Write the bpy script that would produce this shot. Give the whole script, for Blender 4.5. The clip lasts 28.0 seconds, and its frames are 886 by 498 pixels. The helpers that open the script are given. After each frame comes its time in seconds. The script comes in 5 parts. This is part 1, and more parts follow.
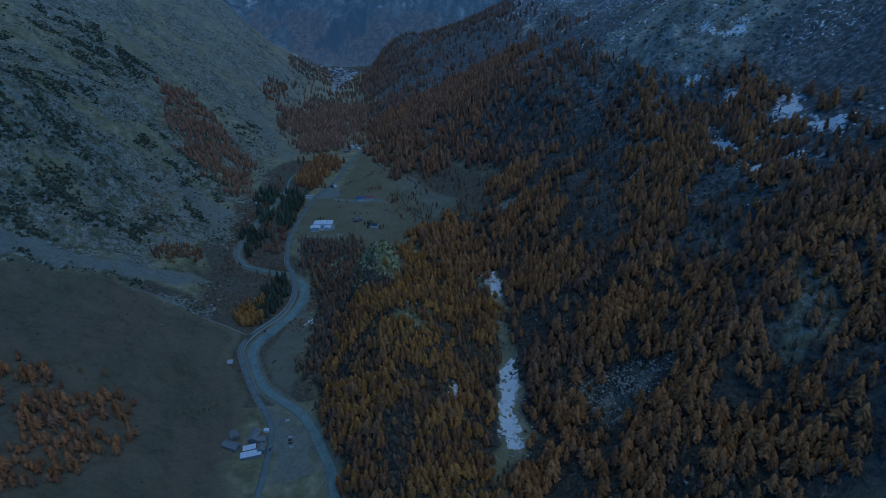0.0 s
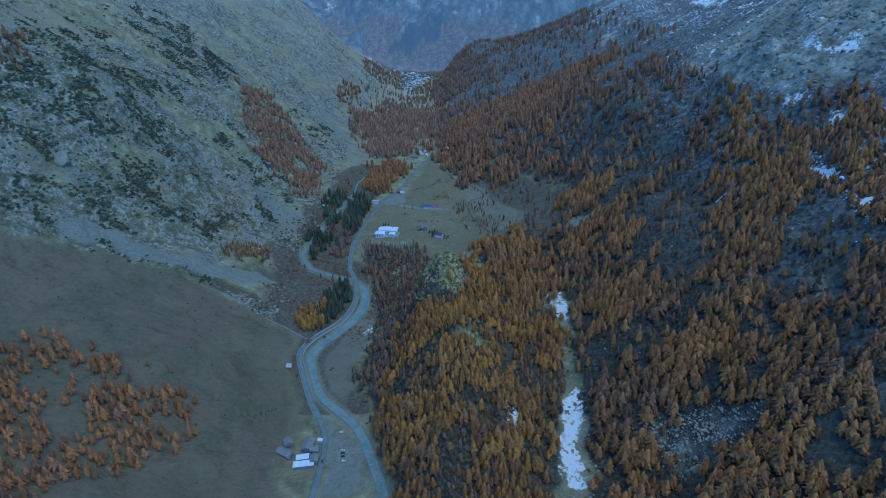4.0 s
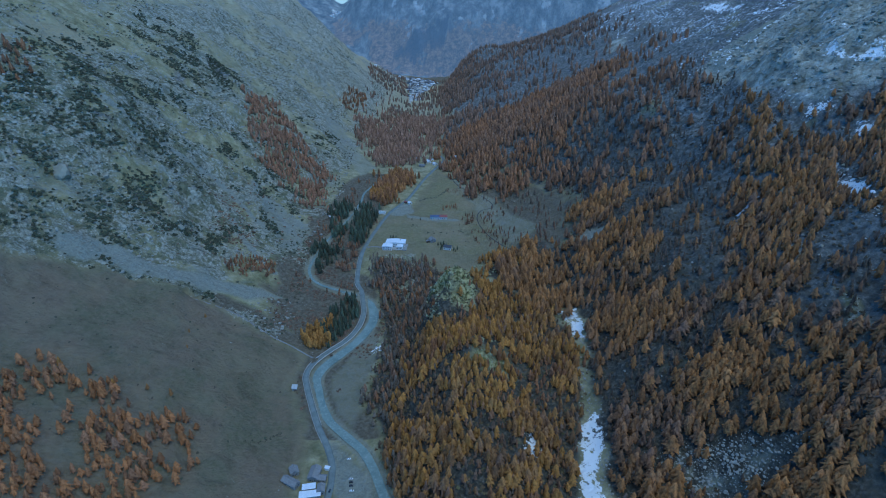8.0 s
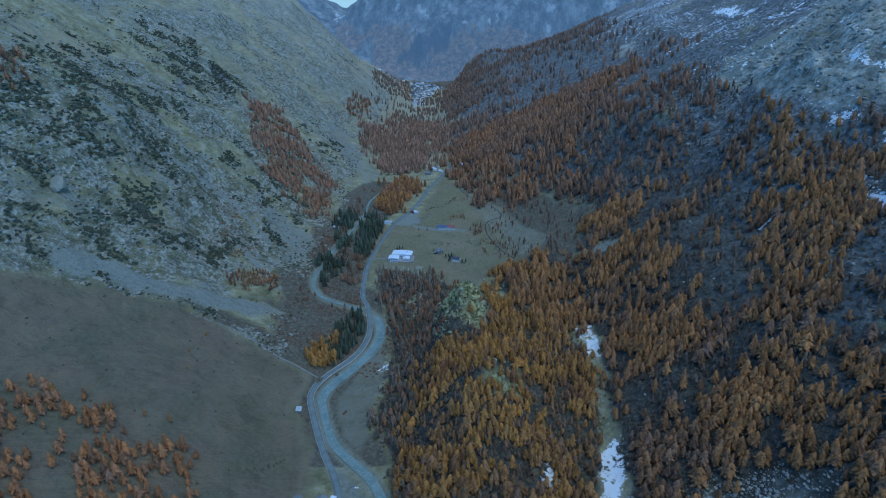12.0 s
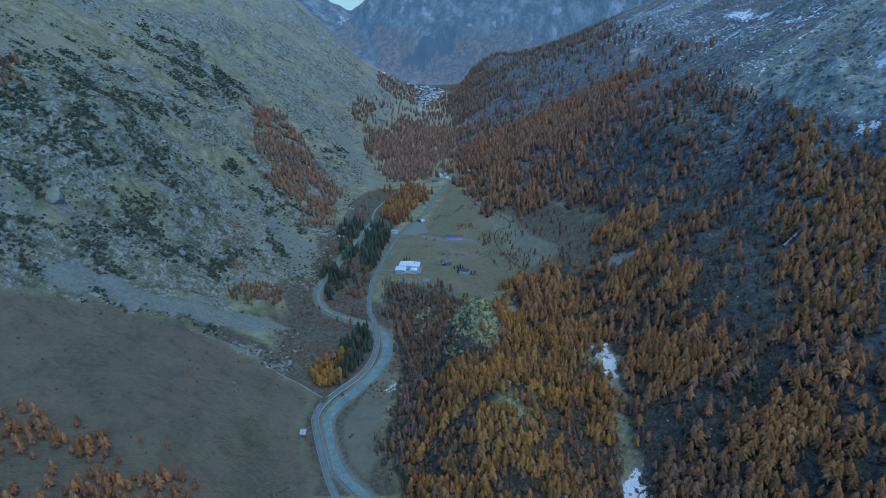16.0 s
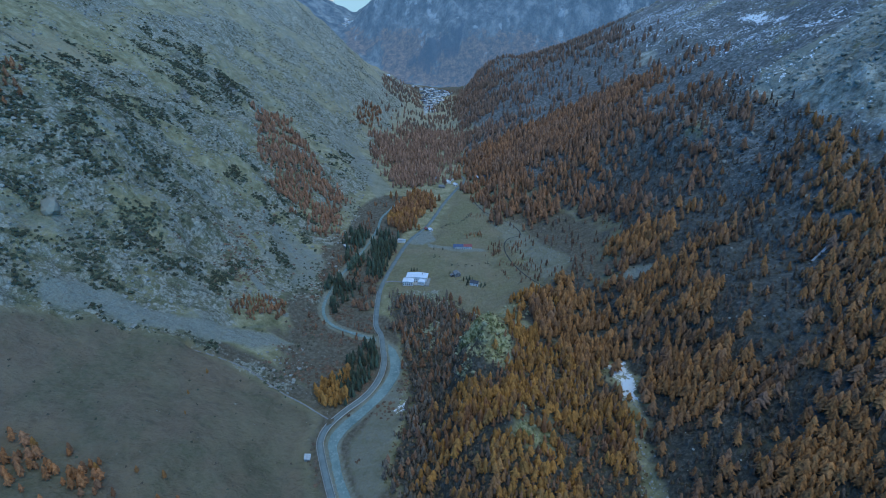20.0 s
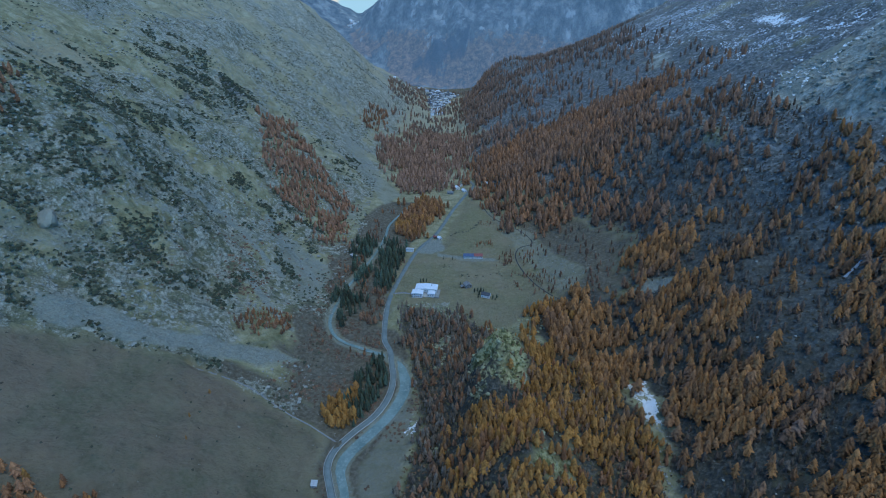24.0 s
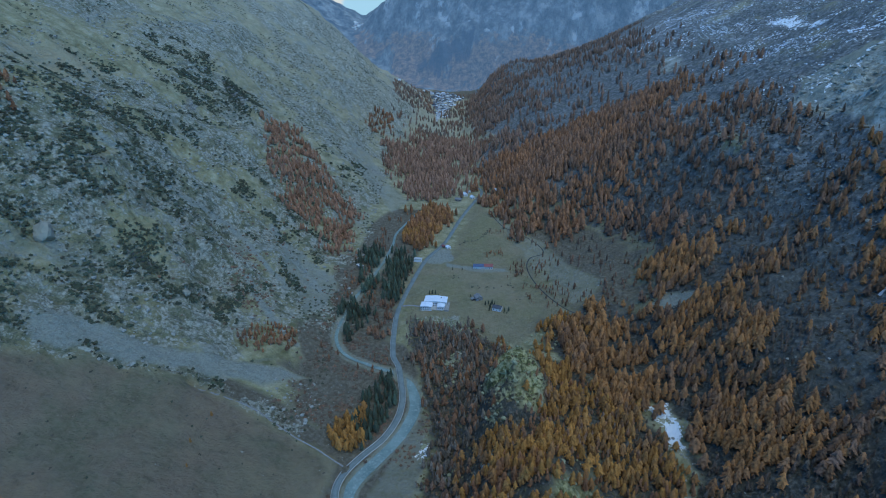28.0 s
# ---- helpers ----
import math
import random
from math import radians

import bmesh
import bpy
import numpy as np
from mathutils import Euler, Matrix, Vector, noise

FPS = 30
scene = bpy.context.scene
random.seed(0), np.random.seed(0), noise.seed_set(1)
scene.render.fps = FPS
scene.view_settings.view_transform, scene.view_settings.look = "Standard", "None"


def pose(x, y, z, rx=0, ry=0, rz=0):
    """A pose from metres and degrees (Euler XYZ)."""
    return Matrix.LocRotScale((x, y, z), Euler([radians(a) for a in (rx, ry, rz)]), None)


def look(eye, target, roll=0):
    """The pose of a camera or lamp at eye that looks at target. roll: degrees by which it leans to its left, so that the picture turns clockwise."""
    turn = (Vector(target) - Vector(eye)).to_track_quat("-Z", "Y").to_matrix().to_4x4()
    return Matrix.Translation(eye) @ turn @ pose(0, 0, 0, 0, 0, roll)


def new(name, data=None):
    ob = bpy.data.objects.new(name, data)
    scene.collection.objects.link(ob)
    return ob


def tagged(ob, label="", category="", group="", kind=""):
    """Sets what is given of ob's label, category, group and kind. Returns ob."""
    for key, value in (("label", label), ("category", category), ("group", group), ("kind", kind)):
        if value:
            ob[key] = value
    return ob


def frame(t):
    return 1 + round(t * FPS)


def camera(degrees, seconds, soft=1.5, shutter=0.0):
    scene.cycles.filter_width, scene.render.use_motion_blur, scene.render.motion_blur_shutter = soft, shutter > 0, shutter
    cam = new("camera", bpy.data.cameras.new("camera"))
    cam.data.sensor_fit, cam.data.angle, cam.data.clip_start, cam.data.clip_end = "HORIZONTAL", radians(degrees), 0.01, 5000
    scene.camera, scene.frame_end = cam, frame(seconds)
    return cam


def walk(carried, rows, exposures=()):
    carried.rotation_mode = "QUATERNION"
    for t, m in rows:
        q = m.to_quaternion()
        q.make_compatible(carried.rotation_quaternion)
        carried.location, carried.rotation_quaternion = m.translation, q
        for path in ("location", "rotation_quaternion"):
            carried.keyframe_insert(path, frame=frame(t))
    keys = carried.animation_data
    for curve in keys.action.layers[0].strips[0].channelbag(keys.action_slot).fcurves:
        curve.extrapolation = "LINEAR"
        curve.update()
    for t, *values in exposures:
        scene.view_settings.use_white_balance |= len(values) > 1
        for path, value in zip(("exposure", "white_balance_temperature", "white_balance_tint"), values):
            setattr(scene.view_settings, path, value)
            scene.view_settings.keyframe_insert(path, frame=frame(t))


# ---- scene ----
cam = camera(77.61, 28.0, soft=1.0)
PATH = [
    (0, (0.00, 0.00, 428.24), (12.452, 89.009, 384.392), -0.38),
    (0.5, (-0.71, 3.13, 428.46), (8.454, 92.576, 384.697), -0.09),
    (1, (-1.46, 6.31, 428.69), (5.028, 96.029, 385.003), 0.08),
    (1.5, (-2.25, 9.54, 428.92), (2.519, 99.427, 385.357), 0.25),
    (2, (-3.07, 12.82, 429.16), (0.609, 102.815, 385.714), 0.35),
    (2.5, (-3.93, 16.15, 429.41), (-1.033, 106.214, 386.045), 0.35),
    (3, (-4.82, 19.53, 429.66), (-2.407, 109.657, 386.409), 0.32),
    (3.5, (-5.74, 22.95, 429.92), (-3.660, 113.137, 386.775), 0.29),
    (5.5, (-9.65, 37.04, 431.00), (-8.176, 127.428, 388.253), 0.17),
    (6.5, (-11.72, 44.30, 431.56), (-10.418, 134.779, 388.990), 0.11),
    (7.5, (-13.84, 51.70, 432.13), (-12.671, 142.251, 389.722), 0.06),
    (8.5, (-16.00, 59.21, 432.72), (-14.946, 149.834, 390.450), 0.02),
    (9.5, (-18.20, 66.83, 433.31), (-17.246, 157.515, 391.173), -0.02),
    (10.5, (-20.41, 74.54, 433.91), (-19.570, 165.282, 391.891), -0.05),
    (11.5, (-22.63, 82.34, 434.52), (-21.912, 173.124, 392.603), -0.08),
    (12.5, (-24.86, 90.20, 435.13), (-24.267, 181.031, 393.311), -0.09),
    (14.5, (-29.33, 106.08, 436.37), (-28.991, 196.990, 394.709), -0.09),
    (15.5, (-31.56, 114.08, 436.99), (-31.354, 205.020, 395.399), -0.08),
    (16.5, (-33.79, 122.10, 437.62), (-33.719, 213.070, 396.082), -0.06),
    (17.5, (-36.03, 130.14, 438.24), (-36.090, 221.128, 396.759), -0.05),
    (18.5, (-38.27, 138.17, 438.87), (-38.475, 229.184, 397.429), -0.04),
    (19.5, (-40.53, 146.20, 439.49), (-40.883, 237.227, 398.092), -0.04),
    (20.5, (-42.81, 154.21, 440.12), (-43.326, 245.247, 398.747), -0.04),
    (21.5, (-45.12, 162.18, 440.74), (-45.819, 253.235, 399.397), -0.06),
    (23.5, (-49.89, 178.01, 441.99), (-50.998, 269.075, 400.687), -0.14),
    (24.5, (-52.38, 185.84, 442.62), (-53.701, 276.912, 401.335), -0.18),
    (25.5, (-54.96, 193.61, 443.25), (-56.481, 284.684, 401.992), -0.22),
    (26.5, (-57.65, 201.29, 443.89), (-59.329, 292.386, 402.666), -0.25),
    (27.5, (-60.47, 208.89, 444.52), (-62.222, 300.015, 403.369), -0.23),
    (28, (-61.93, 212.66, 444.84), (-63.675, 303.802, 403.736), -0.20),
]
walk(
    cam,
    [(t, look(eye, target, roll)) for t, eye, target, roll in PATH],
    exposures=[(0, 0.28, 4560, -9), (1, 0.8, 4620, -9), (2, 1.25, 4720, -9), (3, 1.53, 4820, -9), (5.5, 1.68, 4930, -9), (28, 1.74, 5330, -9)],
)

# ---- dusk light: a blue sky low over the valley and a wide, weak sun behind thin cloud ----
world = bpy.data.worlds.new("dusk_sky")
scene.world = world
world.use_nodes = True
wn = world.node_tree.nodes
sky = wn.new("ShaderNodeTexSky")
sky.sky_type, sky.sun_disc = "NISHITA", False
sky.sun_elevation, sky.sun_rotation, sky.altitude = radians(7), radians(125), 2000
sky.ozone_density, sky.dust_density = 6.0, 0.3
world.node_tree.links.new(sky.outputs[0], wn["Background"].inputs[0])
wn["Background"].inputs[1].default_value = 0.15
sun = new("sun", bpy.data.lights.new("sun", "SUN"))
sun.data.energy, sun.data.angle, sun.data.color = 0.6, radians(70), (1.0, 0.96, 0.92)
sun.matrix_world = look((330, -350, 1300), (0, 0, 0))


# ---- materials ----
class Nodes:
    """Short hand for building a node material."""

    def __init__(self, name, rough=0.9, metal=0.0, spec=0.2):
        self.mat = bpy.data.materials.new(name)
        self.mat.use_nodes = True
        self.tree = self.mat.node_tree
        self.bsdf = self.tree.nodes["Principled BSDF"]
        self.bsdf.inputs["Roughness"].default_value = rough
        self.bsdf.inputs["Metallic"].default_value = metal
        self.bsdf.inputs["Specular IOR Level"].default_value = spec

    def add(self, kind, **settings):
        n = self.tree.nodes.new(kind)
        for key, value in settings.items():
            n.inputs[key.replace("_", " ")].default_value = value
        return n

    def link(self, a, b):
        self.tree.links.new(a, b)

    def place(self):
        return self.add("ShaderNodeTexCoord").outputs["Object"]

    def noise(self, scale, detail=4.0, rough=0.6, where=None):
        n = self.add("ShaderNodeTexNoise", Scale=scale, Detail=detail, Roughness=rough)
        self.link(where or self.place(), n.inputs["Vector"])
        return n.outputs["Fac"]

    def ramp(self, fac, *stops):
        n = self.add("ShaderNodeValToRGB")
        e = n.color_ramp.elements
        while len(e) < len(stops):
            e.new(0.5)
        for k, (at, c) in enumerate(stops):
            e[k].position, e[k].color = at, (*c, 1) if isinstance(c, tuple) else (c, c, c, 1)
        self.link(fac, n.inputs["Fac"])
        return n.outputs["Color"]

    def mix(self, fac, a, b, kind="MIX"):
        n = self.tree.nodes.new("ShaderNodeMix")
        n.data_type, n.blend_type = "RGBA", kind
        for s, v in ((n.inputs["Factor"], fac), (n.inputs["A"], a), (n.inputs["B"], b)):
            if isinstance(v, (int, float)):
                s.default_value = v
            elif isinstance(v, tuple):
                s.default_value = (*v, 1)
            else:
                self.link(v, s)
        return n.outputs["Result"]

    def math(self, how, a, b=0.0):
        n = self.tree.nodes.new("ShaderNodeMath")
        n.operation = how
        for s, v in zip(n.inputs, (a, b)):
            if isinstance(v, (int, float)):
                s.default_value = v
            else:
                self.link(v, s)
        return n.outputs[0]

    def attribute(self, name):
        n = self.tree.nodes.new("ShaderNodeAttribute")
        n.attribute_name = name
        return n.outputs

    def split(self, colour):
        n = self.tree.nodes.new("ShaderNodeSeparateColor")
        self.link(colour, n.inputs[0])
        return n.outputs

    def done(self, colour, bump=None, strength=0.5, distance=0.3):
        self.link(colour, self.bsdf.inputs["Base Color"])
        if bump is not None:
            n = self.add("ShaderNodeBump", Strength=strength, Distance=distance)
            self.link(bump, n.inputs["Height"])
            self.link(n.outputs["Normal"], self.bsdf.inputs["Normal"])
        return self.mat


def ground_material():
    m = Nodes("valley_ground", 0.95, spec=0.1)
    where = m.place()
    big, mid, fine, grit = (m.noise(s, d, 0.65, where) for s, d in ((0.012, 4), (0.05, 5), (0.22, 5), (0.9, 4)))
    cover, grasses = m.attribute("cover"), m.attribute("grasses")
    scree, rock, heath = m.split(cover["Color"])
    snow = cover["Alpha"]
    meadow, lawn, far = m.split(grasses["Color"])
    high_and_far = grasses["Alpha"]
    third = m.attribute("litter")
    litter, lichen, shelf = m.split(third["Color"])
    face = third["Alpha"]
    # ragged rims: break each share up with the noise
    ragged = m.math("SUBTRACT", m.math("ADD", m.math("MULTIPLY", mid, 0.6), m.math("MULTIPLY", fine, 0.6)), 0.6)

    def sharp(share, width=3.0, grain=1.6):
        n = m.math("ADD", share, m.math("MULTIPLY", ragged, grain))
        n = m.math("ADD", m.math("MULTIPLY", m.math("SUBTRACT", n, 0.5), width), 0.5)
        c = m.tree.nodes.new("ShaderNodeClamp")
        m.link(n, c.inputs[0])
        return c.outputs[0]

    slope_grass = m.ramp(mid, (0.32, (0.150, 0.145, 0.074)), (0.5, (0.275, 0.255, 0.140)), (0.68, (0.42, 0.39, 0.245)))
    # distance pales the grass: haze put into its base colour
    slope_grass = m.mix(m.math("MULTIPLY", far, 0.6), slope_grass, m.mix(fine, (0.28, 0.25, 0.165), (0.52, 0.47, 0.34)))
    meadow_grass = m.mix(m.ramp(big, (0.42, 0.0), (0.58, 1.0)), (0.188, 0.147, 0.098), (0.140, 0.132, 0.078))
    meadow_grass = m.mix(m.ramp(fine, (0.35, 0.0), (0.7, 0.55)), meadow_grass, (0.235, 0.20, 0.14))
    meadow_grass = m.mix(m.ramp(m.noise(0.022, 6, 0.7, where), (0.50, 0.0), (0.62, 0.7)), meadow_grass, (0.215, 0.168, 0.108))
    meadow_grass = m.mix(m.ramp(mid, (0.52, 0.0), (0.70, 0.5)), meadow_grass, (0.092, 0.080, 0.050))
    meadow_grass = m.mix(m.ramp(m.noise(0.010, 8, 0.72, where), (0.49, 0.0), (0.60, 0.45)), meadow_grass, (0.245, 0.208, 0.132))
    base = m.mix(meadow, slope_grass, meadow_grass)
    base = m.mix(lawn, base, m.mix(m.ramp(big, (0.42, 0.0), (0.6, 1.0)), (0.205, 0.205, 0.095), (0.285, 0.245, 0.150)))
    base = m.mix(m.math("MULTIPLY", lawn, m.ramp(m.noise(0.035, 7, 0.7, where), (0.50, 0.0), (0.62, 0.55))), base, (0.120, 0.110, 0.062))
    base = m.mix(m.math("MULTIPLY", lawn, m.ramp(m.noise(0.16, 6, 0.75, where), (0.48, 0.0), (0.60, 0.6))), base, (0.30, 0.265, 0.165))
    base = m.mix(shelf, base, m.mix(fine, (0.27, 0.242, 0.148), (0.38, 0.34, 0.215)))
    litter_colour = m.ramp(fine, (0.3, (0.092, 0.080, 0.054)), (0.5, (0.145, 0.126, 0.088)), (0.7, (0.21, 0.19, 0.14)))
    base = m.mix(sharp(litter, 1.8, 1.0), base, litter_colour)
    heath_colour = m.ramp(fine, (0.34, (0.044, 0.045, 0.037)), (0.50, (0.074, 0.071, 0.057)), (0.66, (0.150, 0.140, 0.112)))
    heath_colour = m.mix(m.ramp(mid, (0.5, 0.0), (0.7, 0.5)), heath_colour, (0.090, 0.086, 0.060))
    # stones show on the high heath; the grey lift with distance is painted haze
    hazed_stony_heath = m.ramp(m.noise(0.12, 8, 0.75, where), (0.36, (0.075, 0.077, 0.068)), (0.50, (0.148, 0.148, 0.134)), (0.63, (0.31, 0.31, 0.285)))
    heath_colour = m.mix(high_and_far, heath_colour, hazed_stony_heath)
    base = m.mix(sharp(heath, 3.5, 0.9), base, heath_colour)
    crack = m.add("ShaderNodeTexVoronoi", Scale=0.10)
    crack.feature = "DISTANCE_TO_EDGE"
    outcrop = m.noise(0.055, 9, 0.72, where)
    pale = m.ramp(fine, (0.34, (0.145, 0.139, 0.099)), (0.48, (0.278, 0.270, 0.202)), (0.66, (0.44, 0.426, 0.342)))
    green = m.ramp(m.noise(0.14, 6, 0.7, where), (0.35, (0.090, 0.093, 0.052)), (0.52, (0.168, 0.165, 0.098)), (0.68, (0.27, 0.257, 0.167)))
    rock_colour = m.mix(m.ramp(outcrop, (0.45, 0.0), (0.54, 1.0)), green, pale)
    rock_colour = m.mix(m.ramp(m.noise(0.3, 5, 0.75, where), (0.56, 0.0), (0.66, 0.45)), rock_colour, (0.060, 0.066, 0.046))
    # ribs and clefts that run down the mountainside
    spot = m.add("ShaderNodeSeparateXYZ")
    m.link(where, spot.inputs[0])
    down = m.add("ShaderNodeCombineXYZ")
    m.link(m.math("MULTIPLY", spot.outputs[0], 0.042), down.inputs[0])
    m.link(m.math("MULTIPLY", m.math("SUBTRACT", spot.outputs[1], m.math("MULTIPLY", spot.outputs[0], 0.5)), 0.085), down.inputs[1])
    ribs = m.noise(1.0, 9, 0.74, down.outputs[0])
    rock_colour = m.mix(m.ramp(ribs, (0.37, 0.75), (0.44, 0.0)), rock_colour, (0.075, 0.082, 0.062))
    rock_colour = m.mix(m.ramp(ribs, (0.55, 0.0), (0.66, 0.35)), rock_colour, (0.50, 0.48, 0.40))
    wander = m.add("ShaderNodeVectorMath")
    wander.operation = "ADD"
    bend = m.add("ShaderNodeTexNoise", Scale=0.08, Detail=4.0)
    m.link(where, bend.inputs["Vector"])
    grow = m.add("ShaderNodeVectorMath")
    grow.operation = "SCALE"
    grow.inputs[3].default_value = 22.0
    m.link(bend.outputs["Color"], grow.inputs[0])
    m.link(where, wander.inputs[0])
    m.link(grow.outputs[0], wander.inputs[1])
    m.link(wander.outputs[0], crack.inputs["Vector"])
    rock_colour = m.mix(m.ramp(crack.outputs["Distance"], (0.0, 0.45), (0.07, 0.0)), rock_colour, (0.075, 0.078, 0.06))
    bloom = m.ramp(m.noise(0.12, 7, 0.72, where), (0.38, (0.052, 0.056, 0.022)), (0.47, (0.185, 0.185, 0.070)), (0.56, (0.44, 0.42, 0.22)))
    rock_colour = m.mix(m.math("MULTIPLY", lichen, 0.95), rock_colour, bloom)
    # the rock is paled with distance likewise, in place of haze
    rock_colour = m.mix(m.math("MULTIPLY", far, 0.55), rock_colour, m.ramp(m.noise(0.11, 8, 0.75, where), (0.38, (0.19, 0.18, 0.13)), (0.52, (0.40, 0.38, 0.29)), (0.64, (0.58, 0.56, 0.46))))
    base = m.mix(sharp(rock, 3.5, 2.4), base, rock_colour)
    strata = m.add("ShaderNodeMapping")
    strata.inputs["Scale"].default_value = (0.035, 0.045, 0.045)
    strata.inputs["Rotation"].default_value = (0.0, 0.35, 0.4)
    m.link(where, strata.inputs["Vector"])
    crag = m.noise(1.0, 9, 0.72, strata.outputs[0])
    face_colour = m.ramp(crag, (0.36, (0.10, 0.10, 0.082)), (0.44, (0.26, 0.26, 0.21)), (0.54, (0.40, 0.40, 0.33)), (0.66, (0.56, 0.56, 0.49)))
    face_colour = m.mix(m.ramp(fine, (0.48, 0.0), (0.60, 0.55)), face_colour, (0.185, 0.165, 0.11))
    base = m.mix(sharp(face, 2.5, 1.6), base, face_colour)
    stone = m.add("ShaderNodeTexVoronoi", Scale=0.8)
    m.link(where, stone.inputs["Vector"])
    scree_colour = m.mix(m.ramp(m.split(stone.outputs["Color"])[0], (0.0, 0.0), (1.0, 1.0)), (0.225, 0.232, 0.186), (0.295, 0.302, 0.248))
    scree_colour = m.mix(m.ramp(fine, (0.5, 0.0), (0.75, 0.6)), scree_colour, (0.14, 0.135, 0.10))
    base = m.mix(sharp(scree, 1.6, 0.7), base, scree_colour)
    fleck = m.noise(0.17, 6, 0.68, where)
    flakes = m.math("ADD", snow, m.math("MULTIPLY", m.math("SUBTRACT", m.math("ADD", fleck, m.math("MULTIPLY", grit, 0.35)), 0.70), 5.0))
    base = m.mix(m.math("MULTIPLY", m.ramp(snow, (0.06, 0.0), (0.2, 1.0)), m.ramp(m.math("ADD", flakes, m.math("MULTIPLY", ragged, 0.7)), (0.50, 0.0), (0.66, 1.0))), base, m.mix(fine, (0.82, 0.83, 0.81), (0.90, 0.90, 0.88)))
    relief = m.math("ADD", m.math("MULTIPLY", m.math("ADD", mid, ribs), 2.2), m.math("ADD", fine, m.math("MULTIPLY", grit, 0.35)))
    return m.done(base, relief, 0.9, 3.5)


def leaf_material(name):
    """Needles or twigs: the tree's own tint, varied from whorl to whorl and spray to spray."""
    m = Nodes(name, 0.9, spec=0.1)
    where = m.place()
    tint = m.attribute("leaf")["Color"]
    chance = m.tree.nodes.new("ShaderNodeNewGeometry").outputs["Random Per Island"]
    colour = m.mix(m.ramp(chance, (0.0, 0.35), (0.6, 0.0)), tint, (0.075, 0.048, 0.028))
    spray = m.noise(0.55, 5, 0.75, where)
    colour = m.mix(m.ramp(spray, (0.34, 0.6), (0.50, 0.0)), colour, (0.045, 0.034, 0.024))
    colour = m.mix(m.ramp(spray, (0.50, 0.0), (0.68, 0.30)), colour, (0.18, 0.11, 0.04), "SCREEN")
    return m.done(colour, spray, 0.8, 0.8)


def plain(name, colour, rough=0.8, scale=0.5, vary=0.35, metal=0.0, spec=0.3, bump=0.3):
    m = Nodes(name, rough, metal, spec)
    where = m.place()
    a, b = m.noise(scale, 5, 0.65, where), m.noise(scale * 7, 4, 0.6, where)
    dark, light = tuple(c * (1 - vary) for c in colour), tuple(min(0.9, c * (1 + vary)) for c in colour)
    c = m.mix(m.ramp(a, (0.3, 0.0), (0.7, 1.0)), dark, light)
    c = m.mix(m.ramp(b, (0.45, 0.0), (0.75, 0.5)), c, tuple(c * 0.7 for c in colour))
    return m.done(c, b, bump, 0.05)


GROUND = ground_material()
LARCH = leaf_material("larch_needles")
SPRUCE = leaf_material("conifer_needles")
SHRUB = leaf_material("shrub_leaves")
BARK = plain("bark", (0.075, 0.055, 0.042), 0.95, 3)
ASPHALT = plain("worn_asphalt", (0.150, 0.172, 0.160), 0.85, 0.12, 0.22)
KERB = plain("pale_concrete", (0.36, 0.36, 0.34), 0.9, 0.8, 0.2)
GRAVEL = plain("gravel", (0.22, 0.215, 0.20), 0.95, 0.4, 0.3)
STONE = plain("grey_stone", (0.24, 0.24, 0.225), 0.92, 0.5, 0.35, bump=0.8)
WHITEWASH = plain("white_render", (0.72, 0.72, 0.70), 0.85, 0.5, 0.08)
SLATE = plain("stone_slab_roof", (0.20, 0.20, 0.195), 0.8, 0.9, 0.3, bump=0.8)
DARK_ROOF = plain("dark_sheet_roof", (0.055, 0.062, 0.075), 0.5, 0.4, 0.25)
WHITE_ROOF = plain("pale_metal_roof", (0.62, 0.65, 0.68), 0.5, 0.25, 0.12)
TIMBER = plain("weathered_timber", (0.13, 0.095, 0.065), 0.85, 2, 0.35)
RED_PAINT = plain("faded_red_roof", (0.24, 0.085, 0.075), 0.7, 0.4, 0.25)
BLUE_PAINT = plain("faded_blue_roof", (0.075, 0.10, 0.17), 0.7, 0.4, 0.25)
GLASS = plain("dark_window_glass", (0.03, 0.035, 0.045), 0.15, 1, 0.2, spec=0.6, bump=0.0)
RUBBER = plain("tyre_rubber", (0.02, 0.02, 0.02), 0.9, 5, 0.2)
CAR_WHITE = plain("white_car_paint", (0.72, 0.73, 0.74), 0.3, 1, 0.04, spec=0.5, bump=0.0)
CAR_DARK = plain("dark_car_paint", (0.03, 0.035, 0.042), 0.3, 1, 0.1, spec=0.5, bump=0.0)


def water_material():
    m = Nodes("glacier_water", 0.5, spec=0.3)
    where = m.place()
    a, b = m.noise(0.06, 5, 0.65, where), m.noise(0.35, 5, 0.7, where)
    c = m.mix(m.ramp(a, (0.35, 0.0), (0.65, 1.0)), (0.115, 0.155, 0.135), (0.185, 0.235, 0.205))
    c = m.mix(m.ramp(b, (0.5, 0.0), (0.68, 0.8)), c, (0.29, 0.32, 0.30))
    rough = m.ramp(b, (0.4, 0.5), (0.65, 0.9))
    m.link(rough, m.bsdf.inputs["Roughness"])
    return m.done(c, m.noise(0.5, 4, 0.7, where), 0.15, 0.1)


WATER = water_material()


